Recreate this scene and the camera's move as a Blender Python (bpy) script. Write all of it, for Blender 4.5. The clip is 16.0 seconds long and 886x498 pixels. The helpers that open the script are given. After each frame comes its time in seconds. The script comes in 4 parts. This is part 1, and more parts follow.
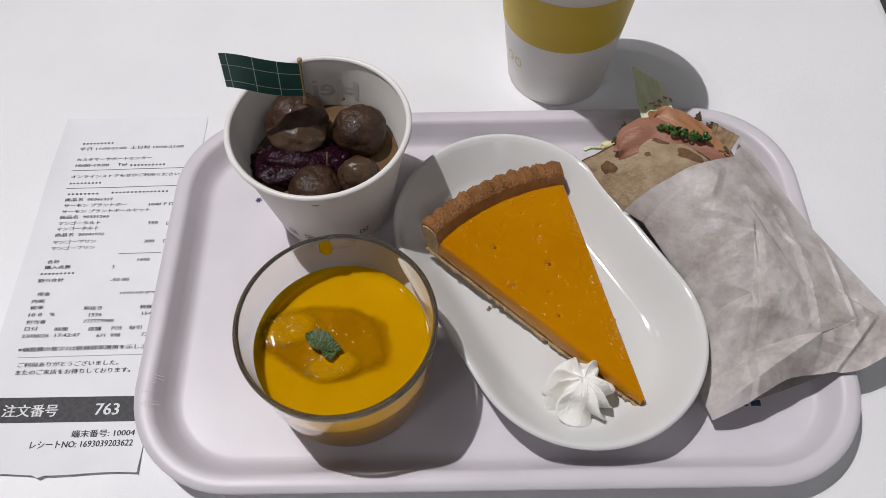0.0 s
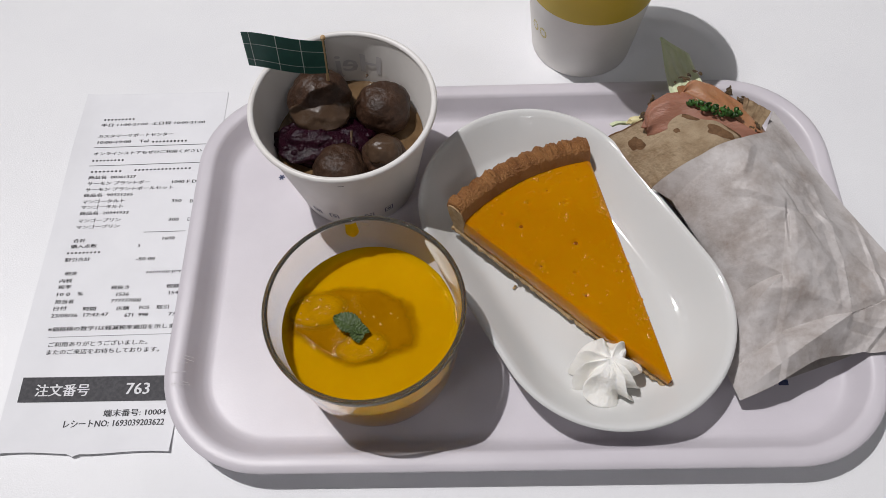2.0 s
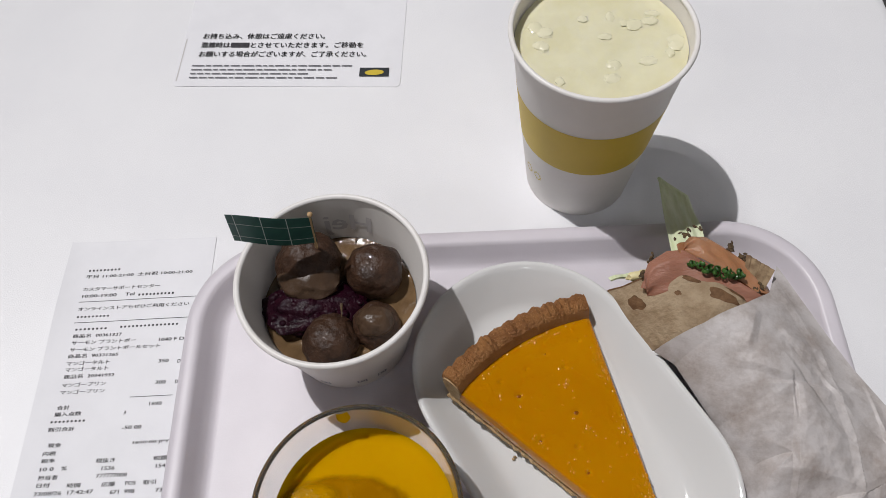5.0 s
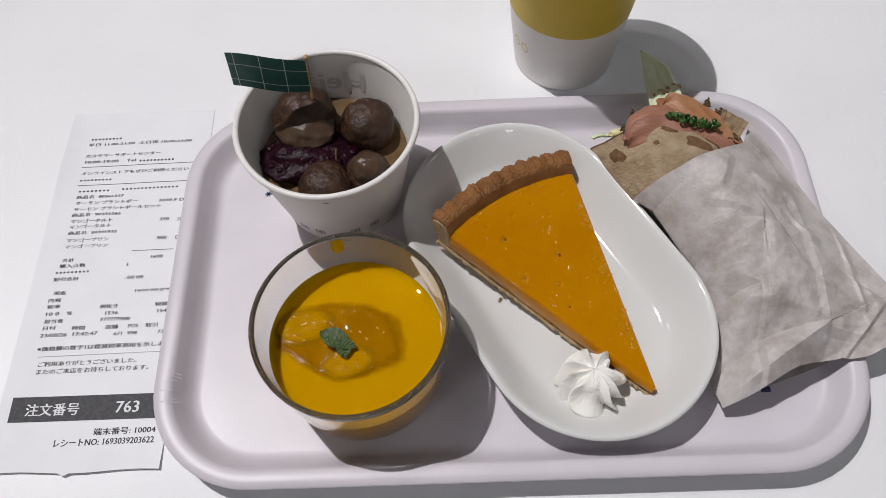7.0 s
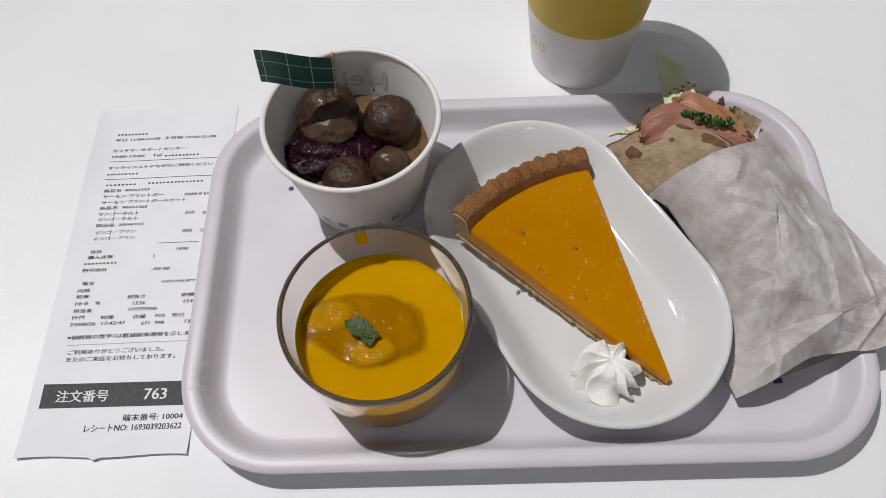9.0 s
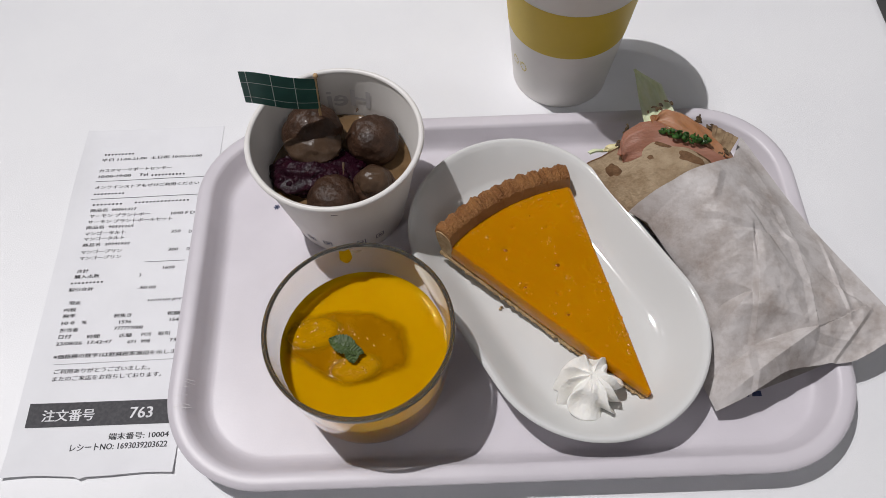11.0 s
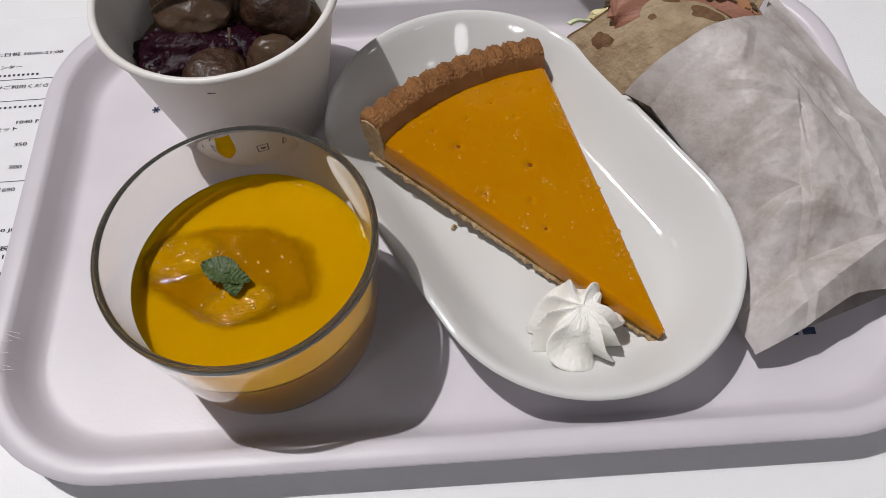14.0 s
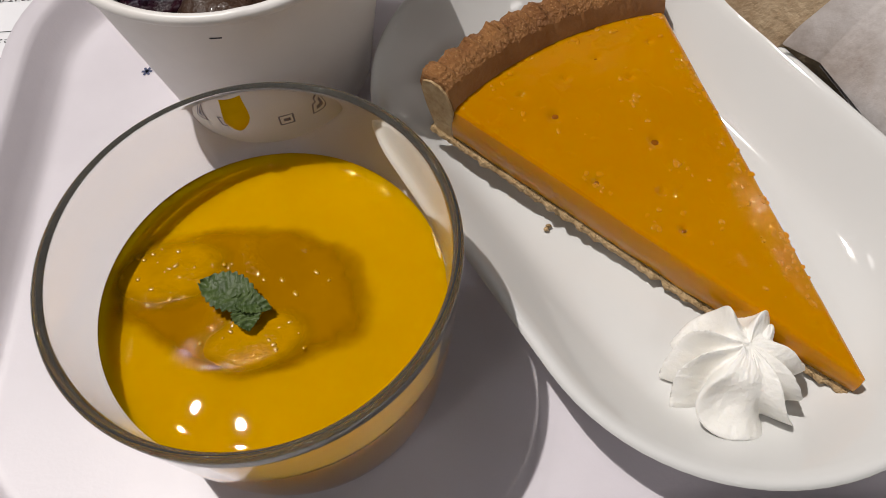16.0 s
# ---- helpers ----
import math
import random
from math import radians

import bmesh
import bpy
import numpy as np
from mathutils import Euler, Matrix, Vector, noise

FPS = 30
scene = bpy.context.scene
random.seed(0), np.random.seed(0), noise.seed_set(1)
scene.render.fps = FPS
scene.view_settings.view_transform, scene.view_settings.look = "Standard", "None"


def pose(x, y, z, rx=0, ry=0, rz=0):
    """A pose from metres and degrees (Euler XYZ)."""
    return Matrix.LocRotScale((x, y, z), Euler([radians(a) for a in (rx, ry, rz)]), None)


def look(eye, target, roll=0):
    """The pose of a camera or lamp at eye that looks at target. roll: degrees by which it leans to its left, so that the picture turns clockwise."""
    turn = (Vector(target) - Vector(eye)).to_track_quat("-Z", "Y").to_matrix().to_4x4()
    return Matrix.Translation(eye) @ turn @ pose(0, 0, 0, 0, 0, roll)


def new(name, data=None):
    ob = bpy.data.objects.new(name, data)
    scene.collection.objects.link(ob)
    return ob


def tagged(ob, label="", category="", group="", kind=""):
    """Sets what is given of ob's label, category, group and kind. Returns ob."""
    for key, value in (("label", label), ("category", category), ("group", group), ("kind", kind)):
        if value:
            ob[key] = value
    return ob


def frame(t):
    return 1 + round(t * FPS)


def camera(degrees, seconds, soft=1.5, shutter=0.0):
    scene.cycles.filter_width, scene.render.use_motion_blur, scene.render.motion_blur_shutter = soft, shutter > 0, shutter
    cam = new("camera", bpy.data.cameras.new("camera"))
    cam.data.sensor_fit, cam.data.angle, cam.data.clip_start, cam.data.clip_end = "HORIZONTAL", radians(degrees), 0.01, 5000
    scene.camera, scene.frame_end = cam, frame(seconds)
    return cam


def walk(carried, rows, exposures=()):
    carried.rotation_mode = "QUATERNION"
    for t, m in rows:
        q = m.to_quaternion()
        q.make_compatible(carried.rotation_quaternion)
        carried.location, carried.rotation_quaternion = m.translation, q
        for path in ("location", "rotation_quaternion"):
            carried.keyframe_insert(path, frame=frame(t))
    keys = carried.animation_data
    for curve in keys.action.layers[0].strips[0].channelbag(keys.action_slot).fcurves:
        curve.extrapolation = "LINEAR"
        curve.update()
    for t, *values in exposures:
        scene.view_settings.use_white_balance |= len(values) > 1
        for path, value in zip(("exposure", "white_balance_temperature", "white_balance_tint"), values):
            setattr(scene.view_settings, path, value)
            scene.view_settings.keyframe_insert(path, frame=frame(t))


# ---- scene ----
cam = camera(59.0, 16.0, 0.7)
# seconds, eye (m), turn to the left, tilt up, lean (degrees)
PATH = [
    (0, 0.0030, 0.0148, 0.3444, 0.53, -58.74, -1.39),
    (0.5, 0.0029, 0.0176, 0.3466, 1.29, -59.37, -2.07),
    (1, 0.0039, 0.0145, 0.3517, 1.79, -60.09, -2.62),
    (1.5, 0.0030, 0.0207, 0.3465, 2.45, -61.32, -3.28),
    (2, -0.0031, 0.0260, 0.3486, 2.66, -62.02, -3.48),
    (2.5, -0.0036, 0.0283, 0.3508, 2.91, -62.33, -3.64),
    (3, -0.0037, 0.0295, 0.3569, 2.80, -62.50, -3.47),
    (3.5, -0.0031, 0.0293, 0.3577, 2.95, -62.27, -3.67),
    (4, -0.0080, 0.0366, 0.3620, 2.72, -61.83, -3.74),
    (4.5, -0.0020, 0.0602, 0.3622, 2.76, -60.95, -4.24),
    (4.7, -0.0003, 0.0745, 0.3661, 2.71, -60.81, -4.44),
    (5.2, 0.0037, 0.0975, 0.3714, 2.59, -60.43, -4.80),
    (5.7, 0.0068, 0.0976, 0.3694, 2.48, -60.12, -4.87),
    (6.2, 0.0076, 0.0797, 0.3635, 2.30, -60.14, -4.62),
    (6.8, 0.0037, 0.0411, 0.3557, 1.86, -60.95, -3.88),
    (7, 0.0013, 0.0260, 0.3536, 1.66, -61.41, -3.54),
    (7.5, -0.0021, 0.0103, 0.3525, 1.42, -61.78, -3.07),
    (8, -0.0042, 0.0128, 0.3532, 1.55, -61.72, -3.01),
    (8.5, -0.0086, 0.0182, 0.3561, 1.85, -61.62, -3.33),
    (9, -0.0067, 0.0175, 0.3602, 2.19, -61.20, -3.66),
    (11.5, -0.0028, 0.0160, 0.3655, 0.08, -60.05, -2.54),
    (12, -0.0030, 0.0147, 0.3613, -0.58, -59.76, -2.38),
    (12.5, 0.0008, 0.0164, 0.3622, -1.00, -59.52, -2.42),
    (13, 0.0012, 0.0194, 0.3598, -1.33, -59.33, -2.33),
    (13.2, -0.0015, 0.0186, 0.3534, -2.24, -59.16, -2.22),
    (13.5, 0.0036, 0.0256, 0.3028, -1.16, -58.79, -2.49),
    (13.7, 0.0044, 0.0257, 0.2745, -2.18, -59.17, -2.07),
    (14, 0.0152, 0.0347, 0.2534, -1.19, -59.99, -2.55),
    (14.3, 0.0180, 0.0403, 0.2335, -0.71, -59.48, -3.16),
    (14.5, 0.0104, 0.0528, 0.2168, -0.63, -59.99, -3.08),
    (14.7, -0.0000, 0.0594, 0.2070, -1.92, -59.24, -2.62),
    (15, 0.0002, 0.0731, 0.1992, 0.70, -60.07, -4.28),
    (15.5, 0.0012, 0.0766, 0.1888, 1.96, -60.40, -5.24),
    (16, -0.0034, 0.0789, 0.1897, 1.21, -60.73, -4.40),
]
walk(cam, [(t, pose(x, y, z, 90 + tilt, 0, turn) @ pose(0, 0, 0, 0, 0, lean)) for t, x, y, z, turn, tilt, lean in PATH], [(0.0, 0.0, 6500, 10), (13.0, 0.0, 6500, 10), (14.5, 0.08, 6650, 10), (15.5, 0.17, 6850, 10), (16.0, 0.19, 6900, 10)])

# ---- light ----
world = bpy.data.worlds.new("room_air")
world.use_nodes = True
world.node_tree.nodes["Background"].inputs[0].default_value = (0.9, 0.93, 1.0, 1)
world.node_tree.nodes["Background"].inputs[1].default_value = 0.035
scene.world = world
CEILING = 3.2
SPOTS = [(-1.03, 0.84, 310, 0.02), (-1.25, 0.95, 16, 0.016), (-1.10, 1.12, 16, 0.016), (-0.90, 1.05, 16, 0.016)]
# None in view: small discs make glints, the wide four are added fill.
PANELS = [(-2.35, -1.90, 3.4, 0.04), (-2.25, -2.00, 3.4, 0.04), (-2.14, -2.08, 3.4, 0.04), (-1.86, -2.12, 3.4, 0.04), (3.2, 2.4, 4, 0.04), (2.95, 2.65, 4, 0.04), (3.4, 2.15, 4, 0.04),
          (1.9, -2.0, 4, 0.5), (-3.0, 1.6, 4, 0.5), (3.2, 0.0, 5, 0.5), (0.3, -3.0, 12, 0.7)]


def lamp(kind, name, m, power, colour, **more):
    data = bpy.data.lights.new(name, kind)
    data.energy, data.color = power, colour
    ob = new(name, data)
    ob.matrix_world = m
    return ob


for x, y, power, radius in SPOTS:
    ob = lamp("SPOT", "spot_light", look((x, y, CEILING - 0.19), (0.64, 0.22, 0)), power, (0.985, 0.965, 0.975))
    ob.data.spot_size, ob.data.spot_blend, ob.data.shadow_soft_size = radians(62), 1.0, radius
    ob.data.cycles.is_caustics_light = power > 100
for x, y, power, wide in PANELS:
    ob = lamp("AREA", "downlight", look((x, y, CEILING - 0.03), (x, y + 0.001, 0)), power, (0.97, 0.965, 1.0))
    ob.data.shape, ob.data.size = "DISK", wide


# ---- materials ----
def material(name, base, rough=0.5, second=None, scale=60.0, detail=4.0, mix=(0.4, 0.65), bump=0.0, bump_scale=300.0, spots=None, spot_scale=200.0,
             spot_size=(0.0, 0.25), rough_var=0.0, metal=0.0, coat=0.0, glass=0.0, ior=1.45, soft=0.0, soft_colour=(1.0, 0.4, 0.1), soft_depth=0.004, specular=0.5, stretch=(1, 1, 1), random_tint=0.0, fade=None, grit=0.55, ripple=None):
    m = bpy.data.materials.new(name)
    m.use_nodes = True
    nodes, links = m.node_tree.nodes, m.node_tree.links
    p = nodes["Principled BSDF"]
    p.inputs["Base Color"].default_value = (*base, 1)
    p.inputs["Roughness"].default_value = rough
    p.inputs["Metallic"].default_value = metal
    p.inputs["Coat Weight"].default_value = coat
    p.inputs["Coat Roughness"].default_value = 0.06
    p.inputs["Transmission Weight"].default_value = glass
    p.inputs["IOR"].default_value = ior
    p.inputs["Specular IOR Level"].default_value = specular
    if soft:
        p.inputs["Subsurface Weight"].default_value = soft
        p.inputs["Subsurface Radius"].default_value = soft_colour
        p.inputs["Subsurface Scale"].default_value = soft_depth
    coords = nodes.new("ShaderNodeTexCoord")
    mapping = nodes.new("ShaderNodeMapping")
    mapping.inputs["Scale"].default_value = stretch
    links.new(coords.outputs["Object"], mapping.inputs["Vector"])

    def grain(s, d=4.0, rough_grain=0.55):
        n = nodes.new("ShaderNodeTexNoise")
        n.inputs["Scale"].default_value, n.inputs["Detail"].default_value, n.inputs["Roughness"].default_value = s, d, rough_grain
        links.new(mapping.outputs[0], n.inputs["Vector"])
        return n.outputs["Fac"]

    def ramp(fac, lo, hi, a=(0, 0, 0), b=(1, 1, 1)):
        r = nodes.new("ShaderNodeValToRGB")
        r.color_ramp.elements[0].position, r.color_ramp.elements[1].position = lo, hi
        r.color_ramp.elements[0].color, r.color_ramp.elements[1].color = (*a, 1), (*b, 1)
        links.new(fac, r.inputs[0])
        return r.outputs[0]

    colour = None
    if second:
        colour = ramp(grain(scale, detail, grit), *mix, base, second)
    if spots:
        v = nodes.new("ShaderNodeTexVoronoi")
        v.inputs["Scale"].default_value = spot_scale
        links.new(mapping.outputs[0], v.inputs["Vector"])
        mask = ramp(v.outputs["Distance"], *spot_size, (1, 1, 1), (0, 0, 0))
        blend = nodes.new("ShaderNodeMix")
        blend.data_type = "RGBA"
        links.new(mask, blend.inputs[0])
        if colour:
            links.new(colour, blend.inputs[6])
        else:
            blend.inputs[6].default_value = (*base, 1)
        blend.inputs[7].default_value = (*spots, 1)
        colour = blend.outputs[2]
    if random_tint:
        info = nodes.new("ShaderNodeObjectInfo")
        hsv = nodes.new("ShaderNodeHueSaturation")
        span = nodes.new("ShaderNodeMapRange")
        span.inputs[3].default_value, span.inputs[4].default_value = 1 - random_tint, 1 + random_tint
        links.new(info.outputs["Random"], span.inputs[0])
        links.new(span.outputs[0], hsv.inputs["Value"])
        if colour:
            links.new(colour, hsv.inputs["Color"])
        else:
            hsv.inputs["Color"].default_value = (*base, 1)
        colour = hsv.outputs[0]
    if colour:
        links.new(colour, p.inputs["Base Color"])
    if fade:
        # thins out softly towards an uneven oval outline
        cx, cy, rx, ry, turn, lo, hi = fade
        oval = nodes.new("ShaderNodeMapping")
        oval.vector_type = "TEXTURE"
        oval.inputs["Location"].default_value, oval.inputs["Rotation"].default_value, oval.inputs["Scale"].default_value = (cx, cy, 0), (0, 0, turn), (rx, ry, 100)
        links.new(coords.outputs["Object"], oval.inputs["Vector"])
        far = nodes.new("ShaderNodeVectorMath")
        far.operation = "LENGTH"
        links.new(oval.outputs[0], far.inputs[0])
        uneven = nodes.new("ShaderNodeMath")
        uneven.operation = "MULTIPLY_ADD"
        uneven.inputs[1].default_value = 0.45
        links.new(grain(75.0, 3), uneven.inputs[0])
        links.new(far.outputs["Value"], uneven.inputs[2])
        span = nodes.new("ShaderNodeMapRange")
        span.interpolation_type = "SMOOTHSTEP"
        span.inputs[1].default_value, span.inputs[2].default_value, span.inputs[3].default_value, span.inputs[4].default_value = lo + 0.22, hi + 0.22, 1.0, 0.0
        links.new(uneven.outputs[0], span.inputs[0])
        links.new(span.outputs[0], p.inputs["Alpha"])
    if rough_var:
        span = nodes.new("ShaderNodeMapRange")
        span.inputs[3].default_value, span.inputs[4].default_value = max(0.02, rough - rough_var), min(1, rough + rough_var)
        links.new(grain(scale * 0.7, 5), span.inputs[0])
        links.new(span.outputs[0], p.inputs["Roughness"])
    if bump:
        b = nodes.new("ShaderNodeBump")
        b.inputs["Distance"].default_value = bump
        b.inputs["Strength"].default_value = 1.0
        links.new(grain(bump_scale, 5), b.inputs["Height"])
        links.new(b.outputs[0], p.inputs["Normal"])
    if ripple:
        # patches of wet pimpled glaze: height, size of the pimples, size of the patches, share without; then a line along which they gather
        high, small, large, bare, line = ripple

        def maths(kind, a, c):
            n = nodes.new("ShaderNodeMath")
            n.operation = kind
            n.use_clamp = kind != "MULTIPLY"
            for socket, value in zip(n.inputs, (a, c)):
                if isinstance(value, float):
                    socket.default_value = value
                else:
                    links.new(value, socket)
            return n.outputs[0]

        patch_mask = grain(large, 2)
        if line:
            (lx, ly), (nx, ny), reach, gain = line
            dot = nodes.new("ShaderNodeVectorMath")
            dot.operation = "DOT_PRODUCT"
            links.new(coords.outputs["Object"], dot.inputs[0])
            dot.inputs[1].default_value = (nx, ny, 0)
            near = nodes.new("ShaderNodeMapRange")
            near.inputs[1].default_value, near.inputs[2].default_value = lx * nx + ly * ny, lx * nx + ly * ny + reach
            near.inputs[3].default_value, near.inputs[4].default_value = gain, 0.0
            links.new(dot.outputs["Value"], near.inputs[0])
            patch_mask = maths("ADD", patch_mask, near.outputs[0])
        mask = nodes.new("ShaderNodeMapRange")
        mask.inputs[1].default_value, mask.inputs[2].default_value = bare, bare + 0.12
        links.new(patch_mask, mask.inputs[0])
        r = nodes.new("ShaderNodeBump")
        r.inputs["Distance"].default_value = high
        links.new(maths("MULTIPLY", grain(small, 1.5), mask.outputs[0]), r.inputs["Height"])
        if bump:
            links.new(b.outputs[0], r.inputs["Normal"])
        links.new(r.outputs[0], p.inputs["Normal"])
    return m


GX, GY = -0.0424, 0.1548
MANGO_AT = ((-0.0655, 0.1618, 0.0165, 0.0115, 0.25, 5), (-0.0458, 0.1443, 0.0160, 0.0088, 0.22, 6))
TABLE = material("white_laminate", (0.87, 0.87, 0.885), 0.42, (0.84, 0.84, 0.86), 12, bump=0.00012, bump_scale=1400, rough_var=0.06)
TRAY = material("white_melamine", (0.625, 0.59, 0.63), 0.40, (0.59, 0.555, 0.595), 25, bump=0.00004, bump_scale=900, rough_var=0.08)
PORCELAIN = material("white_porcelain", (0.66, 0.66, 0.65), 0.06, (0.645, 0.645, 0.635), 20, bump=0.00001, bump_scale=150)
RECEIPT = material("thermal_paper", (0.79, 0.79, 0.815), 0.55, (0.76, 0.76, 0.785), 40, bump=0.00004, bump_scale=500)
INK = material("black_ink", (0.025, 0.024, 0.03), 0.6, (0.05, 0.048, 0.055), 600)
FAINT_INK = material("worn_black_ink", (0.022, 0.022, 0.027), 0.6, (0.05, 0.05, 0.058), 900)
NOTICE_INK = material("grey_notice_print", (0.13, 0.13, 0.15), 0.6, (0.20, 0.20, 0.22), 700)
PAPER_WHITE = material("white_print", (0.78, 0.78, 0.80), 0.6, (0.72, 0.72, 0.74), 300)
CUP_PAPER = material("white_paperboard", (0.80, 0.77, 0.735), 0.5, (0.76, 0.73, 0.695), 35, bump=0.00005, bump_scale=900)
CUP_RIM = material("rolled_paper_rim", (0.80, 0.78, 0.76), 0.38, (0.74, 0.71, 0.68), 60, bump=0.00006, bump_scale=400)
GHOST_PRINT = material("print_showing_through", (0.56, 0.535, 0.53), 0.55, (0.60, 0.575, 0.57), 200)
YELLOW_BAND = material("mustard_printed_board", (0.66, 0.47, 0.035), 0.48, (0.62, 0.44, 0.03), 40, bump=0.00004, bump_scale=900)
GOLD_PRINT = material("pale_gold_print", (0.62, 0.50, 0.12), 0.5)
BLUE_PRINT = material("navy_print", (0.03, 0.045, 0.11), 0.5, (0.07, 0.08, 0.16), 700)
DRINK = material("cloudy_lemon_drink", (0.68, 0.645, 0.43), 0.08, (0.73, 0.70, 0.50), 55, bump=0.0004, bump_scale=120, soft=0.2, soft_colour=(1, 0.9, 0.4))
ICE = material("wet_ice", (0.71, 0.68, 0.48), 0.12, (0.74, 0.71, 0.52), 90, bump=0.0003, bump_scale=150)
GLASS = material("clear_glass", (0.985, 0.985, 0.95), 0.01, glass=0.96, ior=1.38)
PUDDING = material("mango_pudding", (0.57, 0.292, 0.0004), 0.012, (0.61, 0.320, 0.0008), 45, mix=(0.35, 0.7), soft=0.6, soft_colour=(0.9, 1.0, 0.14), soft_depth=0.014, specular=0.5)
DRIP = material("thin_pudding_smear", (0.60, 0.39, 0.004), 0.12, (0.66, 0.43, 0.006), 200)
SAUCE = material("mango_sauce", (0.29, 0.122, 0.0004), 0.03, (0.34, 0.147, 0.0006), 60, bump=0.00004, bump_scale=300, specular=0.12, ripple=(0.0005, 520.0, 120.0, 0.57, None), fade=(-0.0064, 0.0005, 0.0310, 0.0184, -0.10, 0.74, 1.0))
MANGO = [material("mango_flesh", (0.46, 0.220, 0.0004), 0.03, (0.40, 0.190, 0.0006), 160, bump=0.00005, bump_scale=300, specular=0.12, stretch=(1, 1.6, 1), ripple=(0.0005, 520.0, 120.0, 0.53, None), fade=(cx - GX, cy - GY, rx, ry, turn, 0.45, 0.95)) for cx, cy, rx, ry, turn, _ in MANGO_AT]
MINT = material("mint_leaf", (0.038, 0.066, 0.015), 0.45, (0.068, 0.104, 0.026), 260, bump=0.0007, bump_scale=480)
FILLING = material("mango_tart_jelly", (0.46, 0.183, 0.0006), 0.04, (0.51, 0.210, 0.0010), 26, mix=(0.35, 0.7), bump=0.00003, bump_scale=420, soft=0.5, soft_colour=(1.0, 0.4, 0.02), specular=0.35, ripple=(0.00030, 480.0, 130.0, 0.59, ((0.0485, -0.0660), (-0.975, -0.2215), 0.010, 0.16)))
PIT = material("pit_shade", (0.26, 0.075, 0.001), 0.2, (0.20, 0.055, 0.001), 500)
BUBBLE = material("glaze_bubble_skin", (0.52, 0.200, 0.0006), 0.18, (0.56, 0.220, 0.0010), 26, mix=(0.35, 0.7), specular=0.9, ior=1.5)
BEAD = material("glint_bead_skin", (0.44, 0.210, 0.0005), 0.20, (0.40, 0.19, 0.0006), 300, specular=0.7)
CRUST = material("baked_tart_crust", (0.335, 0.148, 0.044), 0.6, (0.20, 0.075, 0.019), 170, mix=(0.35, 0.7), bump=0.0018, bump_scale=800, spots=(0.46, 0.25, 0.10), spot_scale=1100, spot_size=(0.05, 0.3))
CRUST_WALL = material("smooth_baked_crust", (0.37, 0.190, 0.078), 0.5, (0.28, 0.130, 0.047), 120, mix=(0.35, 0.7), bump=0.0004, bump_scale=700, specular=0.4)
CRUMB = material("pale_crust_crumb", (0.56, 0.40, 0.22), 0.85, (0.40, 0.25, 0.11), 420, mix=(0.35, 0.7), bump=0.0018, bump_scale=900)
CREAM = material("whipped_cream", (0.88, 0.86, 0.815), 0.4, (0.85, 0.83, 0.78), 80, bump=0.0004, bump_scale=520, soft=0.2, soft_colour=(1, 0.9, 0.75))
MEAT = material("browned_plant_ball", (0.060, 0.030, 0.017), 0.42, (0.030, 0.015, 0.009), 170, mix=(0.35, 0.7), bump=0.0010, bump_scale=380, coat=0.05, specular=0.35)
GRAVY = material("cream_gravy", (0.18, 0.112, 0.056), 0.10, (0.11, 0.066, 0.032), 70, bump=0.0005, bump_scale=160, coat=0.4)
JAM = material("lingonberry_jam", (0.012, 0.0022, 0.006), 0.16, (0.020, 0.0032, 0.008), 240, mix=(0.4, 0.7), bump=0.0008, bump_scale=420, specular=0.15)
THIN_GRAVY = material("thin_brown_gravy", (0.075, 0.045, 0.027), 0.32, (0.055, 0.032, 0.019), 120, bump=0.0006, bump_scale=220, specular=0.3)
FLAG = material("dark_green_flag_paper", (0.012, 0.075, 0.06), 0.5, (0.016, 0.09, 0.07), 200)
FLAG_LINE = material("white_flag_line", (0.55, 0.60, 0.58), 0.55)
WOOD = material("birch_pick", (0.50, 0.34, 0.18), 0.6, (0.40, 0.25, 0.12), 300, stretch=(1, 1, 0.1))
TORTILLA = material("toasted_tortilla", (0.37, 0.28, 0.18), 0.82, (0.27, 0.19, 0.112), 130, detail=8, mix=(0.4, 0.66), bump=0.0014, bump_scale=320)
CRISP = material("browned_tortilla_edge", (0.30, 0.215, 0.125), 0.85, (0.16, 0.095, 0.05), 180, bump=0.0012, bump_scale=420)
TOASTED = material("toast_spot", (0.105, 0.050, 0.020), 0.8, (0.17, 0.092, 0.042), 260, bump=0.0008, bump_scale=400)
SALMON = material("cured_salmon", (0.28, 0.125, 0.080), 0.42, (0.33, 0.155, 0.105), 50, mix=(0.35, 0.7), bump=0.0004, bump_scale=420, specular=0.3, stretch=(1, 2, 2), soft=0.15, soft_colour=(1.0, 0.35, 0.2))
SALMON_BACK = material("orange_cured_salmon", (0.34, 0.155, 0.070), 0.38, (0.40, 0.205, 0.115), 90, mix=(0.35, 0.7), bump=0.0005, bump_scale=420, specular=0.3, soft=0.15, soft_colour=(1.0, 0.35, 0.15))
LETTUCE = material("pale_lettuce", (0.62, 0.68, 0.42), 0.40, (0.72, 0.76, 0.56), 120, bump=0.0005, bump_scale=260, stretch=(3, 0.5, 1))
SCALLION = material("chopped_scallion", (0.02, 0.06, 0.012), 0.3, (0.05, 0.12, 0.025), 400, random_tint=0.4)
PEPPER = material("dark_seasoning", (0.05, 0.03, 0.018), 0.8, (0.12, 0.075, 0.03), 700)
EGG = material("pale_dressing", (0.75, 0.68, 0.40), 0.4, (0.70, 0.60, 0.30), 200)
